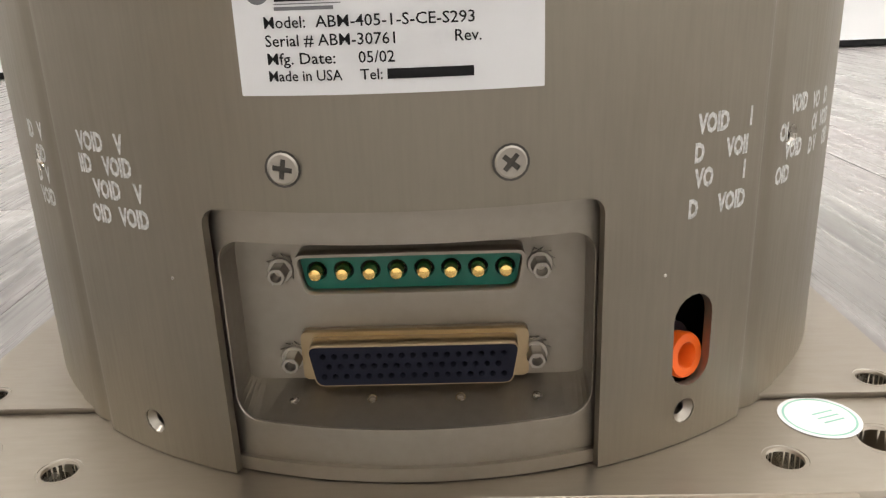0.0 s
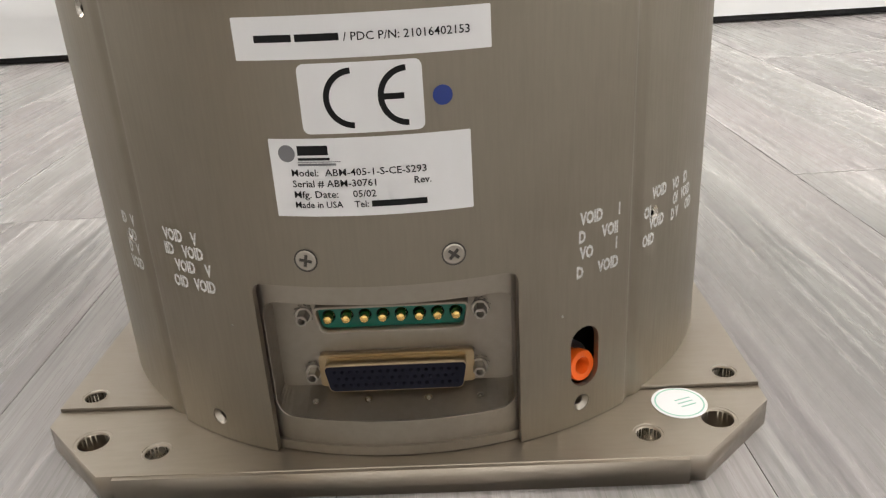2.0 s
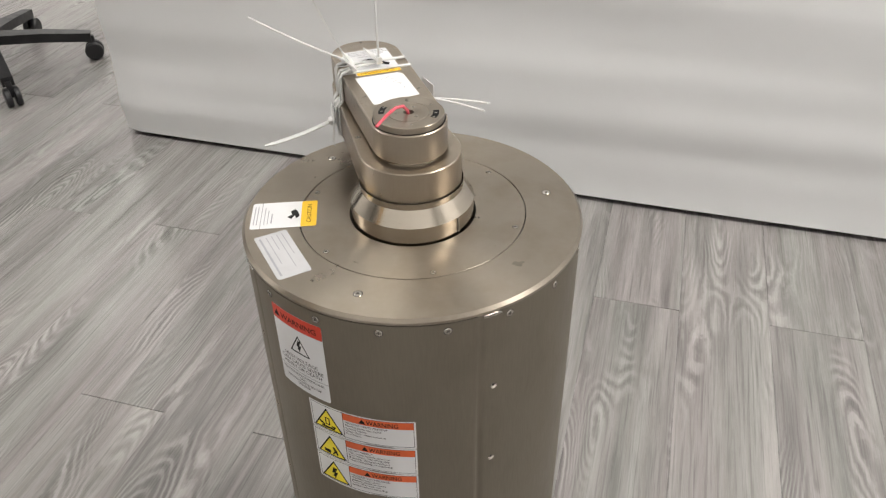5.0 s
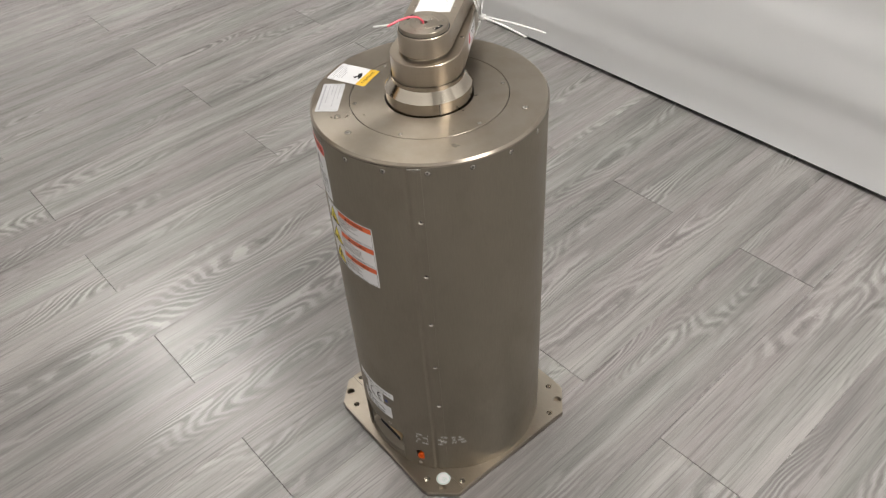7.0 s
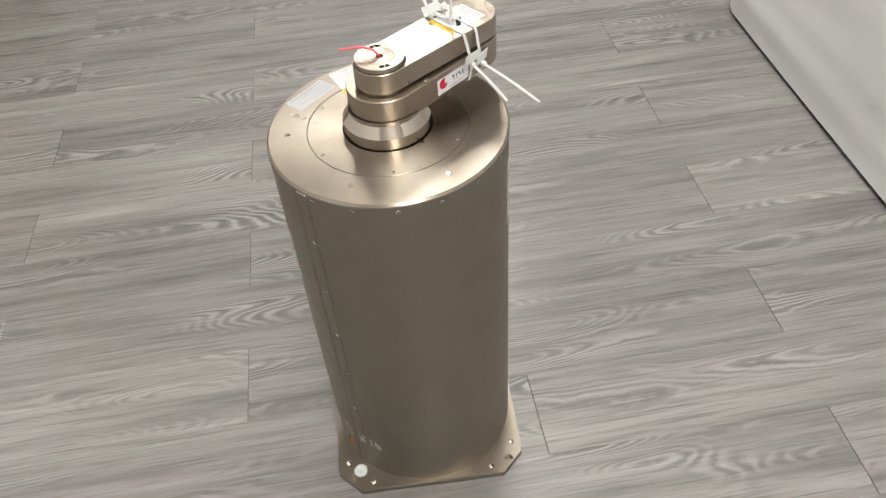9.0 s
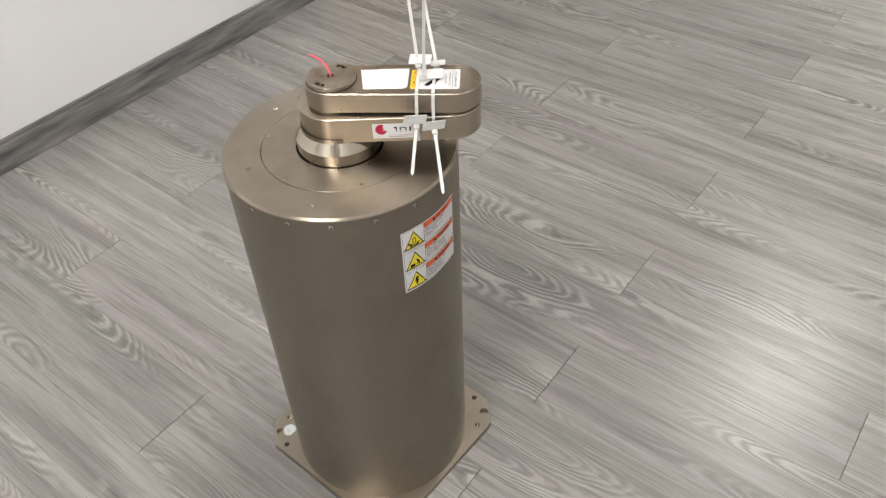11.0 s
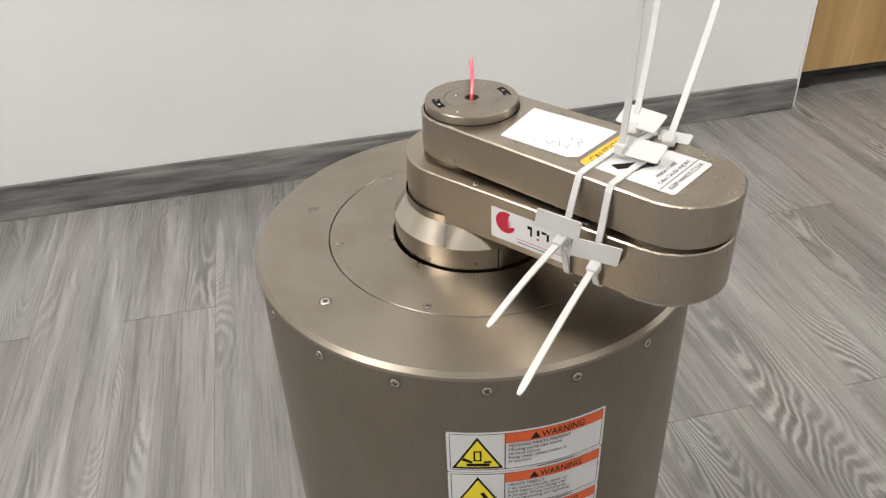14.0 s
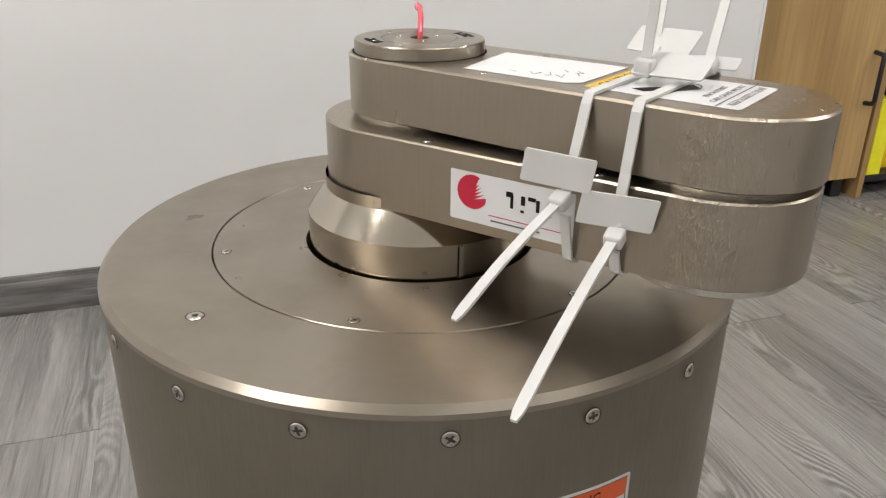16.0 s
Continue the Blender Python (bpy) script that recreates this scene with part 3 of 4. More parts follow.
def housing():
    zb, zt = TP - 0.0016, 0.5698
    cut, ct, rr = arc(19.0), 0.0798, 0.004
    e = arc(47.03)
    o = [(-e, zb), (-cut, zb)]
    o += [(-cut + rr - rr * math.cos(radians(a)), ct - rr + rr * math.sin(radians(a))) for a in (0, 22, 45, 67, 90)]
    o += [(cut - rr + rr * math.sin(radians(a)), ct - rr + rr * math.cos(radians(a))) for a in (0, 22, 45, 67, 90)]
    o += [(cut, zb), (e, zb), (e, zt), (-e, zt)]
    holes = []
    sx, sw, z0, z1 = arc(30.1), 0.0063, 0.0272, 0.0518
    holes.append([(sx + sw * math.cos(radians(a)), (z1 - sw if a <= 180 else z0 + sw) + sw * math.sin(radians(a))) for a in range(0, 361, 20)])
    for s in (-1, 1):
        holes += [ring(arc(45.0 * s), 0.497 - 0.0824 * k, 0.0029, n=12) for k in range(6)]
        holes.append(ring(arc(29.6 * s), 0.0203, 0.0034, n=14))
    t = 0.0024
    bm = bend(sheet([o] + holes, t), R - t, 0.0, 0.0014, dent, R)
    front = part("front_cover", bm, BODY, ROBOT, "nickel-plated curved front cover with a connector opening", smooth=True)
    # countersunk rims and screws in the flange
    for s in (-1, 1):
        for k in range(6):
            z = 0.497 - 0.0824 * k
            share("flange_screw", SUNK, front, on_wall(45.0 * s, z, R - 0.0005, 37 * k))
        bm = bmesh.new()
        lathe(bm, [(0.0037, 0.0), (0.0020, -0.0022), (0.0018, -0.006), (0, -0.006)], 16)
        part("countersink", bm, POST, front, smooth=True, m=on_wall(29.6 * s, 0.0203))
        share("cover_screw", BIG, front, on_wall(10.0 * s, 0.0893, R + 0.0002, 20 + 30 * s))
    # small bright chips in the plating
    for d, z, r in ((21.5, 0.3485, 0.0009), (9.0, 0.306, 0.0006), (-23.5, 0.062, 0.0005), (26.0, 0.0585, 0.0005)):
        bm = lathe(bmesh.new(), [(0, 0.0), (r, 0.0), (r * 0.8, 0.00008), (0, 0.0001)], 7)
        part("chip", bm, STEEL, front, m=on_wall(d, z, R + 0.00003))
    # rear shell
    bm = sheet([[(arc(47.06), zb), (arc(312.94), zb), (arc(312.94), zt), (arc(47.06), zt)]], t)
    rear = part("rear_shell", bend(bm, R - t - STEP, 0.0, 0.0055, None, R), BODY, ROBOT, "nickel-plated rolled sheet shell", smooth=True)
    for k in range(18):
        d = 20 * k + 10
        share("rim_screw", MID, rear, on_wall(d, 0.5632, R + 0.0002 - (STEP if 47 < d < 313 else 0.0), 41 * k))
    # thin polished ledge added under the cap for the bright line over the flange
    for s in (-1, 1):
        bm = sheet([[(arc(41.0), 0.5676), (arc(46.8), 0.5676), (arc(46.8), 0.5696), (arc(41.0), 0.5696)]], 0.0022)
        bm = bend(bm, R - 0.0016, 0.0, 0.004, None, R)
        if s < 0:
            bmesh.ops.scale(bm, vec=(-1, 1, 1), verts=bm.verts)
            bmesh.ops.reverse_faces(bm, faces=bm.faces)
        part("cap_seat", bm, POLISH, ROBOT, "thin polished ledge under the cap over the flange")
    # near-black backing added for the shade seen through the gaps
    bm = bmesh.new()
    lathe(bm, [(0.1188, TP), (0.1188, 0.56), (0.0, 0.56)], 64)
    bmesh.ops.bisect_plane(bm, geom=bm.verts[:] + bm.edges[:] + bm.faces[:], plane_co=(0, -0.1, 0), plane_no=(0, -1, 0), clear_outer=True)
    part("core", bm, DARK, ROBOT, "near-black backing for the shade inside the shell", smooth=True)
    # top cap: outer ring, inner disc, groove
    bm = lathe(bmesh.new(), [(0.0919, 0.5722), (0.0919, 0.5747), (0.0922, 0.575), (0.1346, 0.575), (0.1370, 0.5726), (0.1371, 0.5706), (0.1335, 0.5702)], 128)
    cap = part("top_ring", bm, TURNED, ROBOT, "turned nickel outer ring of the top", smooth=True)
    for a in (-90, 30, 150):
        share("socket_screw", HEX, cap, pose(0.1132 * math.cos(radians(a)), 0.1132 * math.sin(radians(a)), 0.5750))
    smudge = [((0.0042 + 0.0011 * math.sin(3 * a + 1) + 0.0008 * math.sin(5 * a)) * math.cos(a), (0.0030 + 0.0008 * math.sin(4 * a)) * math.sin(a)) for a in np.linspace(0, 2 * math.pi, 28, endpoint=False)]
    part("smudge", sheet([smudge], 0.00003), SMUDGE, cap, "dull brownish smudge", m=pose(0.0993, -0.0459, 0.57502, 0, 0, 35))
    bm = lathe(bmesh.new(), [(0.0512, 0.555), (0.0512, 0.5747), (0.0515, 0.575), (0.0910, 0.575), (0.0913, 0.5747), (0.0913, 0.5722)], 128)
    disc = part("top_disc", bm, TURNED, ROBOT, "turned nickel inner disc of the top", smooth=True)
    for k in range(6):
        a = radians(60 * k)
        share("disc_screw", SMALL, disc, pose(0.0858 * math.cos(a), 0.0858 * math.sin(a), 0.5750, 0, 0, 23 * k))
    part("groove", lathe(bmesh.new(), [(0.0905, 0.5728), (0.0925, 0.5728)], 96), DARK, ROBOT, "dark joint between ring and disc")


housing()


def connector_bay():
    """Bezel behind the opening, its dished pocket, two D-shaped connectors, jack posts."""
    rb = R - 0.0040
    pocket = rounded(-0.0435, 0.0245, 0.0435, 0.0712, 0.006, 6)
    fine = []
    for (x0, y0), (x1, y1) in zip(pocket, pocket[1:] + pocket[:1]):
        n = max(1, int(math.hypot(x1 - x0, y1 - y0) / 0.004))
        fine += [(x0 + (x1 - x0) * i / n, y0 + (y1 - y0) * i / n) for i in range(n)]
    girth = [(rb * math.asin(x / rb), y) for x, y in fine]
    wdt = rb * radians(20.5)
    bm = bend(sheet([[(-wdt, TP - 0.0016), (wdt, TP - 0.0016), (wdt, 0.083), (-wdt, 0.083)], girth], 0.0012), rb - 0.0012, 0.0, 0.0018, None, rb)
    bay = part("connector_bay", bm, BAY, ROBOT, "recessed nickel connector bay")
    bm = bmesh.new()
    yb = -0.1142
    ri = rb - 0.0011
    outer = [bm.verts.new((x * ri / rb, -math.sqrt(rb * rb - x * x) * ri / rb, y)) for x, y in fine]
    deep = [bm.verts.new((x * 0.985, yb, max(y + (0.0477 - y) * 0.03, 0.0292 + 0.25 * max(0.0, y - 0.0245)))) for x, y in fine]
    for i in range(len(fine)):
        j = (i + 1) % len(fine)
        bm.faces.new((outer[i], outer[j], deep[j], deep[i]))
    bm.faces.new(deep)
    part("pocket", bm, BAY, bay)
    for x in (-0.030, -0.0105, 0.0115, 0.0305):
        bm = bmesh.new()
        lathe(bm, [(0, -0.0006), (0.0007, -0.0006), (0.0010, 0.0003), (0.0013, 0.0003)], 12)
        part("pocket_hole", bm, STEEL, bay, m=Matrix.Translation((x, -0.1225, 0.0272)) @ pose(0, 0, 0, 25, 0, 0))
    # lower lip: a curved rib under the pocket
    bm = sheet([[(-arc(18.6), TP - 0.0015), (arc(18.6), TP - 0.0015), (arc(18.6), TP + 0.0022), (-arc(18.6), TP + 0.0022)]], 0.0015)
    part("lip", bend(bm, rb, 0.0, 0.005), BAY, bay, smooth=True)

    def dee(w, h, slope, r):
        return [(-w, h), (w, h), (w - slope, -h), (-w + slope, -h)]

    def soft(poly, r, n=4):
        out = []
        m = len(poly)
        for i in range(m):
            p, a, b = Vector(poly[i]), Vector(poly[i - 1]), Vector(poly[(i + 1) % m])
            da, db = (a - p).normalized(), (b - p).normalized()
            for k in range(n + 1):
                f = k / n
                out.append(tuple((p + da * r * (1 - f) ** 2 + db * r * f ** 2)))
        return out
    up = Matrix.Rotation(radians(90), 4, "X")          # plate z -> -y, plate y -> z

    def at(x, y, z):
        return Matrix.Translation((x, y, z)) @ up

    # upper: steel shell, green insert, eight gold pins
    top = part("power_connector", sheet([soft(dee(0.0275, 0.0054, 0.0016, 0), 0.0025), soft(dee(0.0268, 0.0047, 0.0016, 0), 0.0022)], 0.0085), BAY, ROBOT, "plated D-shaped connector with a green insert", m=at(0.0005, yb, 0.0603))
    part("flange", sheet([rounded(-0.0292, -0.0064, 0.0292, 0.0064, 0.0015)], 0.0012), BAY, top)
    part("insert", sheet([soft(dee(0.0267, 0.0046, 0.0016, 0), 0.0022)] + [ring(-0.0226 + 0.00646 * i, 0.0, 0.0025, n=16) for i in range(8)], 0.0046), GREEN, top, "green plastic insert")
    pin = lathe(bmesh.new(), [(0.0017, 0.0), (0.0017, 0.0068), (0.0014, 0.0079), (0.0007, 0.0083), (0, 0.0084)], 16)
    first = part("pin", pin, GOLD, top, smooth=True, m=pose(-0.0226, 0, 0))
    part("socket_floor", sheet([soft(dee(0.026, 0.0044, 0.0016, 0), 0.002)], 0.0025), DARK, top)
    for i in range(1, 8):
        share("pin", first.data, top, pose(-0.0226 + 0.00646 * i, 0, 0))
    # lower: yellowish shell, dark insert with three rows of sockets
    low = part("signal_connector", sheet([soft(dee(0.0260, 0.0054, 0.0018, 0), 0.0022), soft(dee(0.0256, 0.0050, 0.0018, 0), 0.002)], 0.0090), BRASS, ROBOT, "yellowish D-shaped connector with a blue-black socket insert", m=at(0.0003, yb, 0.0368))
    part("flange", sheet([rounded(-0.0285, -0.0065, 0.0285, 0.0065, 0.0015)], 0.0030), BRASS, low)
    dots = [ring(-0.0221 + 0.00276 * i + (0.00138 if row == 1 else 0), 0.0027 * (1 - row), 0.0008, n=8) for row in range(3) for i in range(17 - (row == 1))]
    part("insert", sheet([soft(dee(0.0257, 0.0051, 0.0018, 0), 0.002)] + dots, 0.0091), NAVY, low, "blue-black insert with three rows of sockets")
    for x, z in ((-0.0317, 0.0597), (0.0317, 0.0597), (-0.0306, 0.0360), (0.0306, 0.0360)):
        bm = bmesh.new()
        lathe(bm, [(0.0024, 0.0), (0.0024, 0.0062), (0.0021, 0.0068), (0.0017, 0.0068)], 6)
        lathe(bm, [(0.0020, 0.00678), (0.0014, 0.00685), (0.0012, 0.0064), (0.0012, 0.003), (0, 0.003)], 16)
        lathe(bm, [(0.0032, 0.0), (0.0032, 0.0016), (0.0030, 0.0020), (0.002, 0.0021)], 14)
        post = part("jack_post", bm, POST, ROBOT, "hexagonal steel jack post", m=at(x, yb, z))
        star = [((0.0040 if i % 2 else 0.0031) * math.cos(math.pi * i / 11), (0.0040 if i % 2 else 0.0031) * math.sin(math.pi * i / 11)) for i in range(22)]
        part("star_washer", sheet([star], 0.0006), BAY, post, "toothed lock washer", m=pose(0, 0, 0.0005, 0, 0, 900 * x))
    # push-in fitting behind the slot
    d = 30.3
    bm = bmesh.new()
    lathe(bm, [(0.0028, -0.010), (0.0030, 0.0), (0.0034, 0.0012), (0.0056, 0.0012), (0.0060, 0.0004), (0.0058, -0.0026), (0.0050, -0.0032), (0.0050, -0.012)], 28)
    fit = part("hose_fitting", bm, ORANGE, ROBOT, "orange push-in hose fitting", smooth=True, m=on_wall(d, 0.0342, R - 0.0032) @ pose(0, 0, 0, -8, 6, 0))
    bm = bmesh.new()
    lathe(bm, [(0.0062, -0.003), (0.0066, -0.02), (0, -0.02)], 20)
    part("fitting_body", bm, GREYTUBE, fit, "grey fitting body", smooth=True, m=pose(0, 0.002, 0))
    part("slot_shade", boxed((-0.010, -0.0165, -0.028), (0.010, 0.0165, -0.0235)), DARK, fit, m=pose(0, 0.004, 0))


connector_bay()

# ---- the arm, in a frame of its own along its length
ARM_AT = pose(0, 0, 0, 0, 0, 127.0)
AL = 0.130


def capsule(r0, r1, length=AL, n=20):
    a = math.acos((r0 - r1) / length)
    out = [(length + r1 * math.cos(t), r1 * math.sin(t)) for t in np.linspace(-a, a, n)]
    out += [(r0 * math.cos(t), r0 * math.sin(t)) for t in np.linspace(a, 2 * math.pi - a, n + 8)]
    return out


def prism(outline, levels, bm=None):
    """Stacks insets of one outline: levels are (inset, z)."""
    bm = bm or bmesh.new()
    pts = [Vector(p) for p in outline]
    m = len(pts)
    nrm = []
    for i in range(m):
        d = (pts[(i + 1) % m] - pts[i - 1]).normalized()
        nrm.append(Vector((d.y, -d.x)))
    rings = [[bm.verts.new((*(p - n2 * ins), z)) for p, n2 in zip(pts, nrm)] for ins, z in levels]
    for a, b in zip(rings, rings[1:]):
        for i in range(m):
            bm.faces.new((a[i], a[(i + 1) % m], b[(i + 1) % m], b[i]))
    bm.faces.new(rings[0][::-1])
    bm.faces.new(rings[-1])
    return bm


def arm():
    col = part("collar", lathe(bmesh.new(), [(0.0496, 0.556), (0.0496, 0.5894), (0.0412, 0.6008), (0.0412, 0.606)], 96), COLLAR, ROBOT, "turned nickel shoulder collar", smooth=True)
    # notches: a dark strip laid on for the shade, a polished one for the glint
    for a in (95, -24, 215):
        part("slot", boxed((0.0482, -0.0012, 0.5752), (0.04972, -0.0006, 0.5888)), DARK, col, m=pose(0, 0, 0, 0, 0, a))
        part("slot_edge", boxed((0.0482, -0.0006, 0.5752), (0.0500, 0.0012, 0.5888)), POLISH, col, m=pose(0, 0, 0, 0, 0, a))
    lo = part("lower_link", prism(capsule(0.0400, 0.0325), [(0.0015, 0.6010), (0, 0.6018), (0, 0.6305), (0.0007, 0.6312)]), LINK, ROBOT, "nickel-plated lower arm link", smooth=True, m=ARM_AT)
    bm = lathe(bmesh.new(), [(0, 0.5975), (0.0285, 0.5975), (0.0292, 0.598), (0.0292, 0.6012)], 48, Matrix.Translation((AL, 0, 0)))
    part("elbow_cover", bm, POLISH, lo, "bright round cover under the elbow", smooth=True)
    for u, r in ((AL, 0.0268), (0.0, 0.0262)):
        part("bearing_ring", lathe(bmesh.new(), [(r, 0.6300), (r, 0.6345)], 48), POLISH, lo, "bright bearing ring between the links", smooth=True, m=pose(u, 0, 0))
    for u, v in ((0.0311, -0.0338), (0.0311, 0.0338), (0.10, 0.029), (0.10, -0.029)):
        share("link_screw", SMALL, lo, pose(u, v, 0.6312, 0, 0, 30))
    up = part("upper_link", prism(capsule(0.0292, 0.0305, 0.1325), [(0.0012, 0.6335), (0, 0.6342), (0, 0.6562), (0.0008, 0.6570)]), LINK, ROBOT, "nickel-plated upper arm link", smooth=True, m=ARM_AT)
    for u, v in ((0.048, -0.0228), (0.048, 0.0215), (0.1585, -0.002), (-0.004, -0.0277)):
        o = share("link_screw", SMALL, up, pose(u, v, 0.6570, 0, 0, 30) @ Matrix.Diagonal((0.6, 0.6, 0.6, 1)))
    # wrist disc
    bm = lathe(bmesh.new(), [(0.0270, 0.6560), (0.0270, 0.6617), (0.0266, 0.6622), (0.0160, 0.6622), (0.0157, 0.6617), (0.0154, 0.6622), (0.0040, 0.6622), (0.0040, 0.6560)], 72)
    w = part("wrist_disc", bm, TURNED, ROBOT, "turned nickel wrist disc with two oblong slots", smooth=True, m=ARM_AT)
    part("joint", lathe(bmesh.new(), [(0.0268, 0.65715), (0.0279, 0.65715)], 64), DARK, w)
    part("centre_hole", lathe(bmesh.new(), [(0.0041, 0.6575), (0, 0.6575)], 24), DARK, w)
    # oblong slots: flat near-black sheets stand in for the shade inside them
    for a in (62, 242):
        o = [(0.0229 * math.cos(radians(t)), 0.0229 * math.sin(radians(t))) for t in range(-17, 18, 2)] + [(0.0184 * math.cos(radians(t)), 0.0184 * math.sin(radians(t))) for t in range(17, -18, -2)]
        part("slot", sheet([o], 0.00015), DARK, w, m=pose(0, 0, 0.66215, 0, 0, a))
        share("slot_screw", SMALL, w, pose(0, 0, 0.6623, 0, 0, a) @ Matrix.Translation((0.0205, 0.0018, 0)) @ Matrix.Diagonal((0.5, 0.5, 0.5, 1)))
    for k in range(6):
        a = radians(60 * k + 20)
        share("disc_screw", SMALL, w, pose(0.0205 * math.cos(a + 0.5), 0.0205 * math.sin(a + 0.5), 0.6622) @ Matrix.Diagonal((0.45, 0.45, 0.45, 1)))
        if k % 2:
            share("disc_screw", SMALL, w, pose(0.0092 * math.cos(a), 0.0092 * math.sin(a), 0.6622) @ Matrix.Diagonal((0.55, 0.55, 0.55, 1)))
    # pink tube end out of the wrist
    bm = bmesh.new()
    tube(bm, [(0, 0, 0.656), (-0.0005, -0.001, 0.664), (-0.002, -0.006, 0.6695), (-0.004, -0.016, 0.6725), (-0.006, -0.029, 0.672), (-0.009, -0.041, 0.669)], 0.0012, 10)
    part("vacuum_tube", bm, PINK, ROBOT, "pink translucent tube end out of the wrist", smooth=True)


arm()


# ---- cable ties round the folded arm
def flag(bm, centre, x, y, w, h, t=0.0008):
    """A small marker plate with its sides along x and y."""
    x, y = Vector(x).normalized(), Vector(y)
    y = (y - x * y.dot(x)).normalized()
    n = x.cross(y)
    m = Matrix((x, y, n)).transposed().to_4x4()
    m.translation = centre
    outline = [(px + 0.10 * py + 0.10 * abs(px) / w * py, py) for px, py in rounded(-w / 2, -h / 2, w / 2, h / 2, 0.0009, 3)]
    return merge(bm, sheet([outline], t), m @ Matrix.Translation((0, 0, -t / 2)))


def tie_parts(top, head, tip, plate, band, lean=(1, 0, 0)):
    def near(p):                                       # the near side of the arm is its local -y
        return Vector((p[0], -p[1], p[2]))
    head, tip, band = near(head), near(tip), [near(p) for p in band]
    plate = (near(plate[0]), near(plate[1]), near(plate[2]), *plate[3:])
    d = (tip - head).normalized()
    part("band", strap(bmesh.new(), band, 0.0035, 0.0011, (1, 0, 0)), NYLON, top)
    x = Vector(lean)
    x = (x - d * x.dot(d)).normalized()
    n = d.cross(x)
    m = Matrix((x, n, d)).transposed().to_4x4()
    m.translation = head
    part("head", boxed((-0.0031, -0.0025, -0.0022), (0.0031, 0.0025, 0.0040), 0.0010, 3), NYLON, top, smooth=True, m=m)
    k = (tip - head).length
    bow = n * 0.0015
    pts = [head + d * k * f + bow * math.sin(math.pi * f) for f in (0, 0.15, 0.3, 0.45, 0.6, 0.75, 0.9, 0.96, 1.0)]
    part("tail", strap(bmesh.new(), pts, [0.0034] * 7 + [0.0031, 0.0018], 0.0011, tuple(x)), NYLON, top)
    part("marker_plate", flag(bmesh.new(), *plate), NYLON, top, "blank white marker plate")


def cable_tie(u, head, tip, plate):
    top = thing("cable_tie", ARM_AT, "white nylon marker cable tie round both links, tail hanging out", "cable tie", "cable ties")
    w0, w1 = 0.0384 - 0.0056 * u / AL + 0.0016, 0.0314
    band = [(u, head[1] - 0.001, head[2]), (u, w1, 0.6545), (u, w1 - 0.0016, 0.6577), (u, 0, 0.6580), (u, -w1 + 0.0016, 0.6577), (u, -w1, 0.6545), (u, -w1, 0.634), (u, -w0, 0.629), (u, -w0, 0.602), (u, -w0 + 0.003, 0.6000),
            (u, 0, 0.5997), (u, w0 - 0.003, 0.6000), (u, w0, 0.602), (u, head[1] - 0.002, head[2] - 0.006)]
    tie_parts(top, head, tip, plate, band)


cable_tie(0.0945, (0.0940, 0.0425, 0.6250), (0.0918, 0.0974, 0.6030), ((0.0927, 0.0441, 0.6350), (1, -0.12, -0.03), (0, 0.1, 1.0), 0.0245, 0.0115))
cable_tie(0.1120, (0.1130, 0.0400, 0.6160), (0.1245, 0.1156, 0.5930), ((0.1122, 0.0390, 0.6240), (1, -0.28, -0.02), (0, 0.1, 1.0), 0.0245, 0.0115))


def upright_tie(head, tip, plate):
    top = thing("cable_tie", ARM_AT, "white nylon marker cable tie on the arm, its tail standing up", "cable tie", "cable ties")
    u = head[0]
    w0, w1 = 0.0384 - 0.0056 * u / AL + 0.0016, 0.0318
    band = [head, (u, -w1 + 0.002, 0.6584), (u, -w1, 0.655), (u, -w1, 0.634), (u, -w0, 0.629), (u, -w0, 0.602), (u, -w0 + 0.003, 0.5994), (u, 0, 0.5990)]
    tie_parts(top, head, tip, plate, band)


upright_tie((0.1010, 0.0040, 0.6620), (0.1060, 0.0080, 0.7550), ((0.1095, 0.0010, 0.6640), (1, -0.1, 0), (0, -0.8, 0.55), 0.024, 0.011))
upright_tie((0.0935, -0.0200, 0.6620), (0.0839, -0.0505, 0.7300), ((0.0960, -0.0225, 0.6680), (1, 0.05, 0), (0, -0.7, 0.7), 0.024, 0.011))
upright_tie((0.1136, -0.0210, 0.6610), (0.0948, -0.0986, 0.7150), ((0.1150, -0.0250, 0.6620), (1, -0.2, 0), (0, -0.8, 0.5), 0.016, 0.006))


def far_tie(head, tip, plate):
    top = thing("cable_tie", ARM_AT, "white nylon marker cable tie on the lower link side", "cable tie", "cable ties")
    u = head[0]
    w0 = 0.0384 - 0.0056 * u / AL + 0.0030
    band = [(u, -w0 + 0.004, 0.6330), (u, -w0, 0.629), head, (u, -w0, 0.602), (u, -w0 + 0.003, 0.5985), (u, -0.012, 0.5982)]
    tie_parts(top, head, tip, plate, band)


far_tie((0.1040, -0.0400, 0.6130), (0.1200, -0.1000, 0.5900), ((0.1040, -0.0400, 0.6030), (1, 0.1, 0.1), (0, 0.1, 1.0), 0.012, 0.024))
far_tie((0.0960, -0.0410, 0.6160), (0.1030, -0.0960, 0.5990), ((0.0955, -0.0410, 0.6230), (1, 0.1, 0), (0, 0.1, 1.0), 0.022, 0.010))


# ---- labels, stickers and writing on the machine
def on_cylinder(mid):
    def place(bm, lift):
        return bend(bm, R + lift - (STEP if 47 < mid < 313 else 0.0), mid, 0.005), Matrix()
    return place


def on_flat(m):
    def place(bm, lift):
        for v in bm.verts:
            v.co.z += lift
        return bm, m
    return place


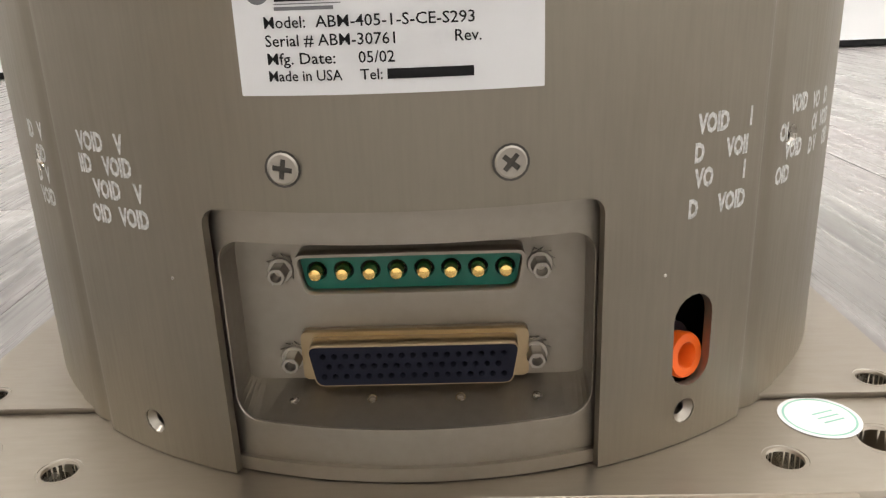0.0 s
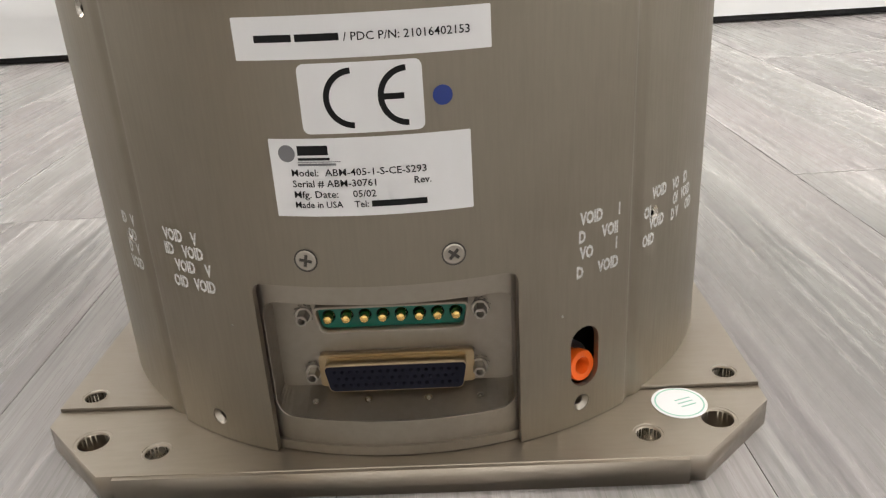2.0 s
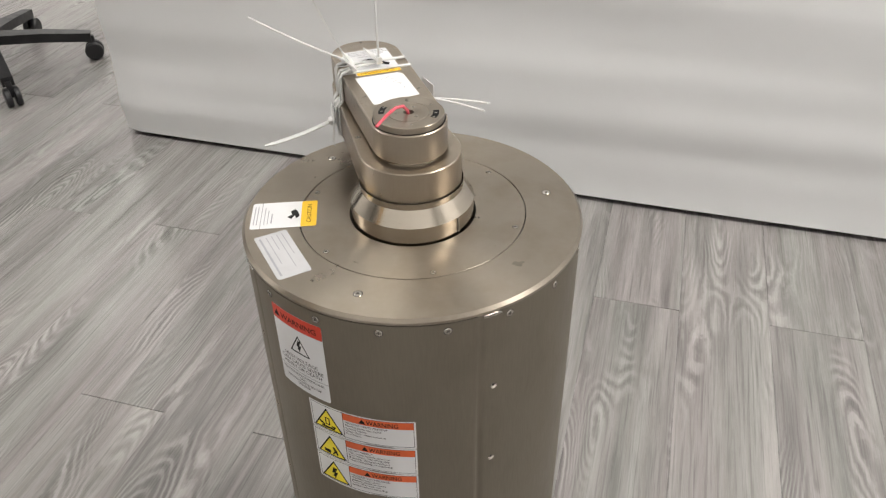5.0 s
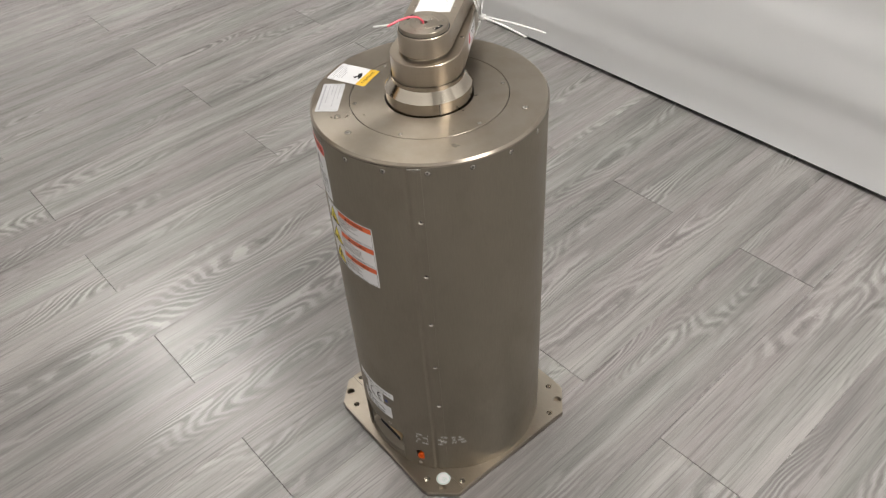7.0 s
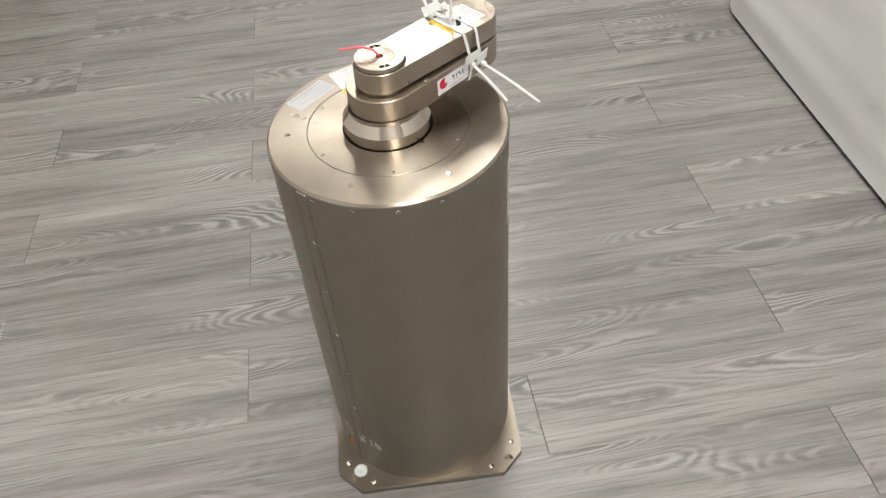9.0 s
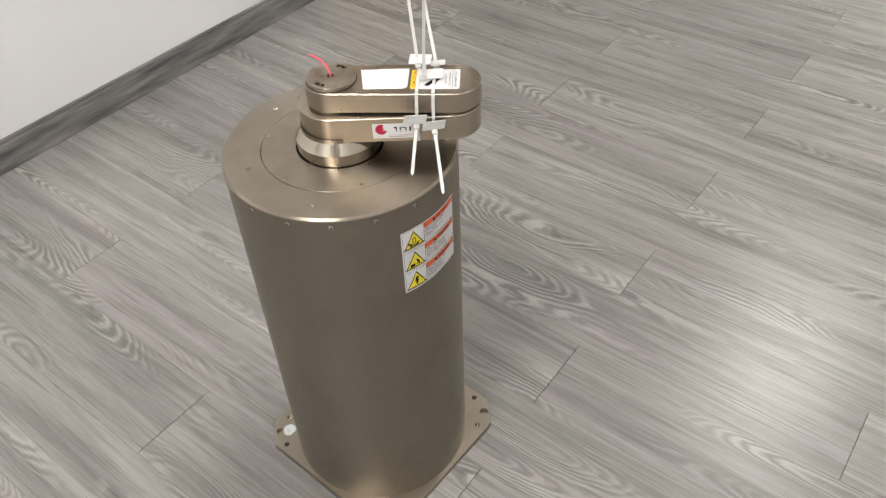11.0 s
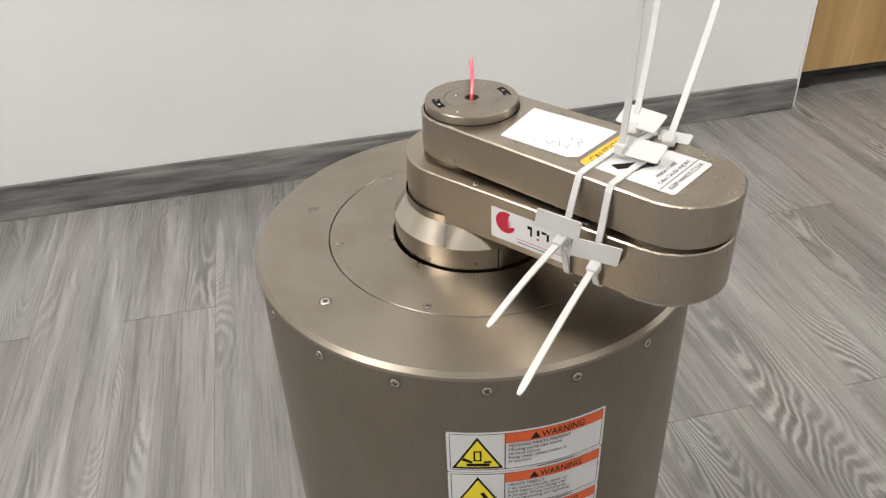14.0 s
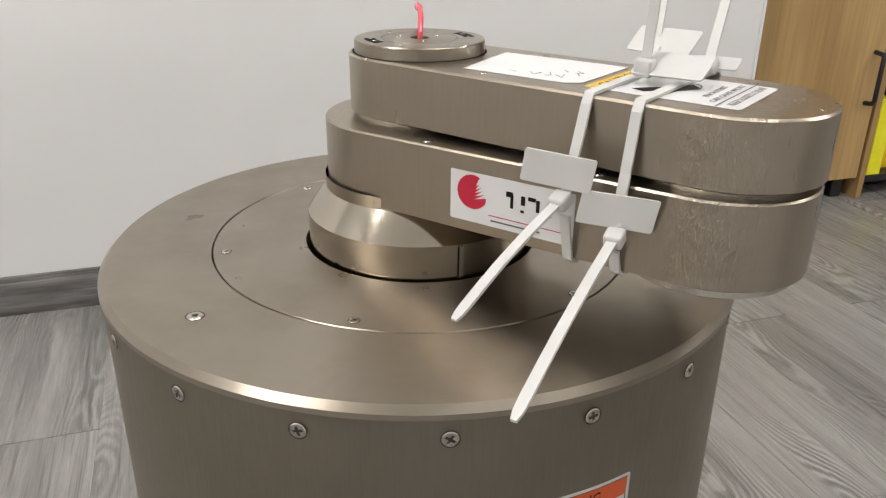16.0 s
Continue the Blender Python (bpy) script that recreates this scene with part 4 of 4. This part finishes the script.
def words(rows, dy=0.0, heavy=0.0):
    """Lines of writing in one mesh: (text, x, y, size[, width, align])."""
    bm = bmesh.new()
    for text, x, y, size, *more in rows:
        width = more[0] if more else None
        align = more[1] if len(more) > 1 else "LEFT"
        merge(bm, lettering(text, size, width, align, bold=size * heavy if heavy else size * 0.01 if size > 0.006 else 0.0), Matrix.Translation((x, y + dy, 0)))
    return bm


def bars(items):
    """Plain bars where writing cannot be read: (x, y, width, height)."""
    bm = bmesh.new()
    for x, y, w, h in items:
        box(bm, (x, y, 0), (x + w, y + h, 0.00004))
    return bm


def rect(x0, y0, x1, y1, r=0.0004):
    return sheet([rounded(x0, y0, x1, y1, r, 3)], 0.00004)


def frame_line(x0, y0, x1, y1, w):
    return sheet([[(x0, y0), (x1, y0), (x1, y1), (x0, y1)], [(x0 + w, y0 + w), (x1 - w, y0 + w), (x1 - w, y1 - w), (x0 + w, y1 - w)]], 0.00004)


def triangle(cx, y0, w, h, k=1.0):
    c = y0 + h * 0.36
    return [(cx + (x - cx) * k, c + (y - c) * k) for x, y in ((cx - w / 2, y0), (cx + w / 2, y0), (cx, y0 + h))]


def bolt(cx, cy, s):
    p = [(-0.10, 0.55), (0.22, 0.55), (0.06, 0.12), (0.26, 0.16), (-0.06, -0.62), (-0.04, -0.30), (-0.18, -0.34), (-0.04, 0.02), (-0.24, -0.04)]
    return [(cx + x * s, cy + y * s) for x, y in p]


def sticker(name, parent, place, outline, material, label, prints, base=0.00010):
    """A label: its sheet is a part, each colour of its print a sub-part."""
    bm, m = place(sheet([outline], base), 0.0001)
    top = part(name, bm, material, parent, label, m=m)
    for i, (what, ink, shape) in enumerate(prints):
        bm, _ = place(shape, 0.0001 + base + 0.00002 + 0.00003 * (i + 1))
        part(what, bm, ink, top)
    return top


def warning_strip(parent, mid, z, kind):
    """One of the three stacked labels: a yellow triangle and an orange headed text field."""
    w, h = 0.0895, 0.0308
    x0, x1, xc = -w / 2 + 0.0016, w / 2 - 0.0014, -w / 2 + 0.0315
    ty, tx = z + 0.0030, -w / 2 + 0.0165
    texts = {"crush": ("MOVING PARTS PRESENT", "Moving parts can cause", "serious injury.", "Keep clear when robot is", "in motion."),
             "lift": ("HEAVY OBJECT", "Can cause muscle strain or", "back injury. Use lifting aids", "& proper lifting techniques", "when removing or replacing"),
             "shock": ("HAZARDOUS VOLTAGE", "Contact may cause", "electric shock or burn.", "Turn off & lock out", "system before servicing")}[kind]
    rows = [(texts[0], xc + 0.0015, z + h - 0.0120, 0.0031)] + [(tx2, xc + 0.0015, z + h - 0.0120 - 0.0030 * (i + 1), 0.0032) for i, tx2 in enumerate(texts[1:])]
    sign = bmesh.new()
    if kind == "shock":
        merge(sign, sheet([bolt(tx, z + 0.0118, 0.0125)], 0.00004))
    elif kind == "crush":
        merge(sign, sheet([[(tx - 0.0022, z + 0.009), (tx + 0.0022, z + 0.009), (tx + 0.0022, z + 0.017), (tx - 0.0022, z + 0.017)], [(tx - 0.0012, z + 0.010), (tx + 0.0012, z + 0.010), (tx + 0.0012, z + 0.016), (tx - 0.0012, z + 0.016)]], 0.00004))
        merge(sign, bars([(tx - 0.006, z + 0.0050, 0.0125, 0.0022), (tx + 0.0035, z + 0.0075, 0.004, 0.0016)]))
        merge(sign, sheet([[(tx - 0.0085, z + 0.0095), (tx - 0.003, z + 0.0072), (tx - 0.0026, z + 0.0088), (tx - 0.0075, z + 0.0118)]], 0.00004))
    else:
        merge(sign, bars([(tx - 0.0072, z + 0.0055, 0.0062, 0.0040)]))
        merge(sign, sheet([[(tx + 0.0005, z + 0.0055), (tx + 0.0030, z + 0.0100), (tx + 0.0010, z + 0.0135), (tx + 0.0030, z + 0.0148), (tx + 0.0055, z + 0.0102), (tx + 0.0062, z + 0.0055), (tx + 0.0048, z + 0.0055), (tx + 0.0040, z + 0.0085), (tx + 0.0020, z + 0.0055)]], 0.00004))
    prints = [("border", INK, frame_line(x0, z + 0.0018, x1, z + h - 0.0012, 0.00035)),
              ("divider", INK, bars([(xc - 0.0004, z + 0.0018, 0.0005, h - 0.003)])),
              ("triangle_edge", INK, sheet([triangle(tx, ty, 0.0280, 0.0245)], 0.00004)),
              ("triangle", YELLOW, sheet([triangle(tx, ty, 0.0280, 0.0245, 0.84)], 0.00004)),
              ("pictogram", INK, sign),
              ("heading_field", VERMILION, bars([(xc, z + h - 0.0088, x1 - xc - 0.0002, 0.0075)])),
              ("heading", INK, words([("WARNING", xc + 0.0197, z + h - 0.0076, 0.0066, 0.0250)])),
              ("heading_sign", INK, sheet([triangle(xc + 0.0163, z + h - 0.0077, 0.0058, 0.0050)], 0.00004)),
              ("text", INK, words(rows)),
              ("footnote", GREYINK, bars([(xc + 0.018, z + 0.0006, 0.022, 0.0007)]))]
    names = {"crush": "crushing", "lift": "heavy lifting", "shock": "electric shock"}
    sticker("warning_label", parent, on_cylinder(mid), rounded(-w / 2, z, w / 2, z + h, 0.0012, 3), LABEL, "white and orange warning label with a yellow %s triangle" % names[kind], prints)


for i, k in enumerate(("shock", "lift", "crush")):
    warning_strip(ROBOT, 0.7, 0.3808 + 0.0314 * i, k)
    warning_strip(ROBOT, 179.6, 0.4402 + 0.0312 * i, k)


def front_labels():
    # high voltage label
    z0, z1, w = 0.4790, 0.5565, 0.0508
    x = -w / 2
    inner = triangle(0.001, z1 - 0.0375, 0.0205, 0.0185, 0.82)
    prints = [("heading_field", RED, rect(x, z1 - 0.0135, x + w, z1, 0.0012)),
              ("heading", INK, words([("WARNING", x + 0.0102, z1 - 0.0098, 0.0075, 0.0355)])),
              ("heading_sign", INK, sheet([triangle(x + 0.0056, z1 - 0.0100, 0.0066, 0.0062)], 0.00004)),
              ("triangle", INK, sheet([triangle(0.001, z1 - 0.0375, 0.0205, 0.0185), inner], 0.00004)),
              ("bolt", INK, sheet([bolt(0.001, z1 - 0.0300, 0.0105)], 0.00004)),
              ("text", INK, words([("HIGH VOLTAGE", 0, z1 - 0.0460, 0.0050, 0.034, "CENTER"), ("CAN CAUSE SEVERE", 0, z1 - 0.0508, 0.0050, 0.044, "CENTER"), ("INJURY OR DEATH", 0, z1 - 0.0556, 0.0050, 0.040, "CENTER")])),
              ("divider", GREYINK, bars([(x, z1 - 0.0585, w, 0.0004)])),
              ("small_text", INK, words([("TRAINED SERVICE PERSONNEL", 0, z1 - 0.0628, 0.0033, 0.044, "CENTER"), ("ONLY", 0, z1 - 0.0661, 0.0033, 0.007, "CENTER"), ("REMOVE POWER BEFORE", 0, z1 - 0.0694, 0.0033, 0.036, "CENTER"), ("OPENING", 0, z1 - 0.0727, 0.0033, 0.013, "CENTER")]))]
    sticker("high_voltage_label", ROBOT, on_cylinder(-19.15), rounded(x, z0, x + w, z1, 0.002, 3), LABEL, "white high voltage label with a red heading", prints)
    # part number label
    w, z0, z1 = 0.0762, 0.1530, 0.1653
    prints = [("maker_bar", INK, bars([(-0.0315, z0 + 0.0050, 0.0115, 0.0021), (-0.0190, z0 + 0.0050, 0.0130, 0.0021)])),
              ("text", INK, words([("/ PDC P/N: 21016402153", -0.0048, z0 + 0.0048, 0.0034, 0.0365)], heavy=0.006))]
    sticker("part_number_label", ROBOT, on_cylinder(0.2), rounded(-w / 2, z0, w / 2, z1, 0.0003, 2), LABEL, "narrow white part number label", prints)
    # conformity mark
    z0, z1, w = 0.1308, 0.1517, 0.0368
    cz = (z0 + z1) / 2

    def sector(cx, r0, r1, a0, a1):
        n = 24
        return [(cx + r1 * math.cos(radians(a0 + (a1 - a0) * i / n)), cz + r1 * math.sin(radians(a0 + (a1 - a0) * i / n))) for i in range(n + 1)] + \
               [(cx + r0 * math.cos(radians(a1 - (a1 - a0) * i / n)), cz + r0 * math.sin(radians(a1 - (a1 - a0) * i / n))) for i in range(n + 1)]
    ce = sheet([sector(-0.0022, 0.0072, 0.0090, 92, 268)], 0.00004)
    merge(ce, sheet([sector(0.0140, 0.0072, 0.0090, 92, 268)], 0.00004))
    merge(ce, bars([(0.0062, cz - 0.0009, 0.0066, 0.0018)]))
    sticker("conformity_label", ROBOT, on_cylinder(-0.35), rounded(-w / 2, z0, w / 2, z1, 0.0022, 4), LABEL, "white rounded label with the CE mark", [("mark", INK, ce)])
    sticker("colour_dot", ROBOT, on_cylinder(9.7), ring(0, 0.1405, 0.0030), BLUE, "small round dark blue sticker", [])
    # maker's plate
    w, z0, z1 = 0.0622, 0.1045, 0.1295
    x = -w / 2
    prints = [("logo_ball", GREYINK, sheet([ring(x + 0.0055, z1 - 0.0046, 0.0027)], 0.00004)),
              ("logo_bar", INK, bars([(x + 0.0090, z1 - 0.0052, 0.0096, 0.0030), (x + 0.0090, z1 - 0.0068, 0.0100, 0.0008)])),
              ("logo_note", GREYINK, bars([(x + 0.0088, z1 - 0.0085, 0.0120, 0.0007), (x + 0.0088, z1 - 0.0074, 0.0135, 0.0002)])),
              ("text", INK, words([("Model:", x + 0.0062, z1 - 0.0118, 0.0032), ("ABM-405-1-S-CE-S293", x + 0.0170, z1 - 0.0118, 0.0032, 0.0312),
                                   ("Serial # ABM-30761", x + 0.0062, z1 - 0.0153, 0.0032, 0.0262), ("Rev.", x + 0.0440, z1 - 0.0153, 0.0032),
                                   ("Mfg. Date:", x + 0.0062, z1 - 0.0188, 0.0032, 0.0140), ("05/02", x + 0.0250, z1 - 0.0188, 0.0032),
                                   ("Made in USA", x + 0.0062, z1 - 0.0221, 0.0030, 0.0152), ("Tel:", x + 0.0252, z1 - 0.0221, 0.0030)], heavy=0.006)),
              ("number_bar", INK, bars([(x + 0.0306, z1 - 0.0221, 0.0172, 0.0020)]))]
    sticker("model_label", ROBOT, on_cylinder(0.0), rounded(x, z0, x + w, z1, 0.0003, 2), LABEL, "white model label with black print", prints)
    # residue left by peeled seals
    def residue(mid, z, rows, size=0.0060):
        bm = bmesh.new()
        for text, xx, yy in rows:
            merge(bm, lettering(text, size, None, "LEFT", 0.00028, 0.00002), Matrix.Translation((xx, z + yy, 0)) @ Matrix.Diagonal((0.66, 1, 1, 1)))
        bm, _ = on_cylinder(mid)(bm, 0.00006 - (0.0006 if abs(mid) in (44.5, 44.6) else 0))
        tagged(part("seal_residue", bm, RESIDUE, ROBOT, "white lettering left by a peeled seal"), kind="stuff")
    residue(-29.8, 0.0735, [("VOID", -0.0105, 0.0175), ("V", 0.0035, 0.0175), ("IID", -0.0115, 0.0120), ("VOID", -0.002, 0.0120), ("VOID", -0.007, 0.0062), ("V", 0.0075, 0.0062), ("OID", -0.0095, 0.0), ("VOID", 0.001, 0.0)])
    residue(32.5, 0.0715, [("VOID", -0.0085, 0.0195), ("I", 0.0085, 0.0195), ("D", -0.0092, 0.0130), ("VOII", 0.001, 0.0130), ("VO", -0.0085, 0.0070), ("I", 0.0075, 0.0070), ("D", -0.0100, 0.0), ("VOID", -0.0005, 0.0)])
    residue(44.5, 0.0735, [("VOID", -0.0005, 0.0175), ("OI", -0.0052, 0.0110), ("VOID", -0.0015, 0.0060), ("OID", -0.0055, 0.0)])
    residue(-44.6, 0.0735, [("ID", -0.0052, 0.0175), ("V", 0.0025, 0.0175), ("OD", -0.0020, 0.0115), ("D", -0.004, 0.0060), ("V", 0.002, 0.0060), ("VOID", -0.0045, 0.0)])
    residue(56.0, 0.0735, [("VO", -0.0125, 0.0165), ("ID", -0.0025, 0.0165), ("OI", -0.0115, 0.0105), ("VOID", -0.004, 0.0105), ("D V", -0.0125, 0.0045), ("OID", 0.001, 0.0045)])


front_labels()


def top_labels():
    m = pose(-0.0967, -0.0385, 0.5750, 0, 0, 23.5)
    w, h = 0.0525, 0.0370
    x = -w / 2
    fig = sheet([[(0.0025, -0.004), (0.0065, -0.001), (0.0050, 0.004), (0.0085, 0.007), (0.0110, 0.003), (0.0125, -0.003), (0.0100, -0.007), (0.0085, -0.002), (0.0060, -0.007)]], 0.00004)
    prints = [("yellow_field", AMBER, rect(x + w - 0.0125, -h / 2, x + w, h / 2, 0.0014)),
              ("heading", INK, merge(bmesh.new(), lettering("CAUTION", 0.0052, 0.026, "CENTER"), pose(x + w - 0.0045, 0, 0, 0, 0, 90))),
              ("rule", GREYINK, bars([(x + 0.0078, -h / 2, 0.0004, h)])),
              ("pictogram", INK, fig),
              ("text", FAINT, bars([(x + 0.0022, -0.013, 0.0007, 0.026), (x + 0.0046, -0.013, 0.0007, 0.026), (x + 0.0105, -0.013, 0.0006, 0.024), (x + 0.0132, -0.013, 0.0006, 0.020), (x + 0.0160, -0.012, 0.0010, 0.014)]))]
    sticker("caution_label", ROBOT, on_flat(m), rounded(x, -h / 2, x + w, h / 2, 0.0022, 3), LABEL, "white caution label with a yellow end", prints)
    m = pose(-0.0735, -0.0868, 0.5750, 0, 0, -43.6)
    w, h = 0.0594, 0.0262
    rows = [(-0.026, 0.0080 - 0.0042 * i, wd, 0.0007) for i, wd in enumerate((0.030, 0.046, 0.020, 0.038))]
    rows += [(-0.026, -0.0100, 0.052, 0.0016)]
    sticker("notice_label", ROBOT, on_flat(m), rounded(-w / 2, -h / 2, w / 2, h / 2, 0.0022, 3), FADED, "greyed notice label with rows of small grey print", [("print", FAINT, bars(rows))])
    # on the upper link
    m = ARM_AT @ pose(0, 0, 0.6570)
    scr = bmesh.new()
    for pts in (((0.070, -0.009), (0.074, -0.012), (0.072, -0.006)), ((0.066, -0.006), (0.069, -0.011), (0.067, -0.012)), ((0.075, -0.002), (0.078, -0.006)), ((0.060, -0.010), (0.063, -0.013), (0.064, -0.009)), ((0.052, -0.012), (0.056, -0.013)), ((0.073, 0.002), (0.077, -0.001), (0.074, -0.002)), ((0.068, 0.001), (0.071, -0.002))):
        strap(scr, [(px, py, 0.00002) for px, py in pts], 0.0005, 0.00003, (0.3, 1, 0.1))
    sticker("paper_note", ROBOT, on_flat(m), [(0.0305, 0.0190), (0.0370, -0.0200), (0.0790, -0.0190), (0.0838, -0.0150), (0.0838, 0.0215)], PAPER, "blank white paper note with a small pen scribble", [("scribble", FAINT, scr)])
    prints = [("yellow_field", AMBER, rect(0.0870, -0.0195, 0.0945, 0.0180, 0.0008)),
              ("heading", INK, merge(bmesh.new(), lettering("CAUTION", 0.0060, 0.029, "CENTER"), pose(0.0929, 0.0, 0, 0, 0, 90))),
              ("pictogram", INK, sheet([[(0.1010, -0.0125), (0.1060, -0.0145), (0.1105, -0.0090), (0.1130, -0.0150), (0.1150, -0.0060), (0.1195, 0.0010), (0.1150, 0.0060), (0.1110, 0.0010), (0.1080, -0.0040)]], 0.00004)),
              ("loop", GREYINK, sheet([ring(0.1155, 0.0020, 0.0035, 0.0055), ring(0.1155, 0.0020, 0.0030, 0.0050)], 0.00004)),
              ("text", GREYINK, merge(merge(bmesh.new(), lettering("PINCH POINT", 0.0032, 0.019, "CENTER"), pose(0.1258, 0, 0, 0, 0, 90)), lettering("CAN CAUSE INJURY", 0.0032, 0.030, "CENTER"), pose(0.1299, 0, 0, 0, 0, 90))),
              ("rule", GREYINK, bars([(0.1316, -0.0195, 0.0005, 0.0380)])),
              ("warning_text", GREYINK, merge(bmesh.new(), lettering("KEEP HANDS CLEAR", 0.0036, 0.032, "CENTER"), pose(0.1364, 0, 0, 0, 0, 90)))]
    sticker("pinch_label", ROBOT, on_flat(m), rounded(0.0870, -0.0200, 0.1395, 0.0190, 0.0018, 3), LABEL, "white pinch point label with a yellow band", prints)
    # on the side of the lower link
    al = math.acos((0.0400 - 0.0325) / AL)
    side = ARM_AT @ Matrix.Translation((0.0400 * math.cos(al), -0.0400 * math.sin(al), 0)) @ pose(0, 0, 0, 0, 0, 90 - math.degrees(al)) @ pose(0, 0, 0, 90, 0, 0)
    zc = 0.6155
    r, lx, lz = 0.0065, 0.0525, zc + 0.0018
    cut = [(lx + r * math.cos(radians(q)), lz + r * math.sin(radians(q))) for q in range(62, 341, 9)]
    for i in range(6):                                 # teeth slant up and to the right out of the disc
        cut += [(lx + r * (0.88 - 0.10 * i), lz + r * (-0.22 + 0.19 * i)), (lx + r * (0.10 + 0.02 * i), lz + r * (-0.42 + 0.19 * i))]
    prints = [("logo", CRIMSON, sheet([cut], 0.00004)),
              ("rule", CRIMSON, bars([(0.0595, zc - 0.0058, 0.0330, 0.0003)])),
              ("logo_marks", INK, bars([(0.0665, zc + 0.0030, 0.0028, 0.0020), (0.0683, zc - 0.0010, 0.0012, 0.0050), (0.0725, zc + 0.0010, 0.0016, 0.0034), (0.0753, zc + 0.0032, 0.0030, 0.0014), (0.0785, zc - 0.0004, 0.0014, 0.0044), (0.0830, zc - 0.0010, 0.0016, 0.0058), (0.0725, zc - 0.0018, 0.0014, 0.0010)])),
              ("note", GREYINK, bars([(0.0605, zc - 0.0078, 0.0200, 0.0006)]))]
    sticker("logo_label", ROBOT, on_flat(side), rounded(0.0430, zc - 0.0098, 0.0930, zc + 0.0092, 0.0004, 2), LABEL, "white label with a crimson disc and worn black marks", prints)


top_labels()


# ---- the floor: planks laid in half bond, each a piece of its own
def flooring():
    bm = boxed((U0, -2.2, -0.06), (-1.2, V1, -0.0035))
    box(bm, (-1.2, -1.3, -0.06), (U1, V1, -0.0035))
    base = part("floor", bm, FLOOR_GAP, m=ROOM)
    tagged(base, "grey wood-look vinyl plank floor with dark joints", "floor", kind="structure")
    W, L, gap = 0.1524, 0.924, 0.0004

    def plank_mesh(length):
        bm = boxed((-W / 2 + 0.0002, -length / 2 + gap, -0.0038), (W / 2 - 0.0002, length / 2 - gap, 0.0))
        ends = [e for e in bm.edges if all(v.co.z > -0.001 for v in e.verts) and abs(e.verts[0].co.y - e.verts[1].co.y) < 1e-6]
        bmesh.ops.bevel(bm, geom=ends, offset=0.0005, segments=1, affect="EDGES")
        me = bpy.data.meshes.new("plank")
        bm.to_mesh(me)
        bm.free()
        me.materials.append(FLOOR)
        return me
    full = plank_mesh(L)
    rest = bmesh.new()
    k0, k1 = math.floor((U0 + 0.0286) / W), math.ceil((U1 + 0.0286) / W)
    for k in range(k0, k1):
        u = -0.0286 + W * (k + 0.5)
        start = (-0.291 if k % 2 else 0.178) - 4 * L
        for j in range(12):
            v = start + L * (j + 0.5)
            a, b = max(v - L / 2, -2.2 if u < -1.2 else -1.3), min(v + L / 2, V1)
            if b - a < 0.02 or not U0 < u - W / 2 < u + W / 2 < U1 + 0.05:
                continue
            near = -3.9 < u < 2.3 and v < 2.9 and (u < -1.1 or v < 1.3)
            if near and b - a > L - 0.01:
                share("plank", full, base, pose(u, v, 0))
            else:
                box(rest, (u - W / 2 + 0.0001, a + gap, -0.0038), (u + W / 2 - 0.0001, b - gap, 0.0))
    far = part("far_planks", rest, FLOOR, base)
    far["kind"] = "stuff"


flooring()
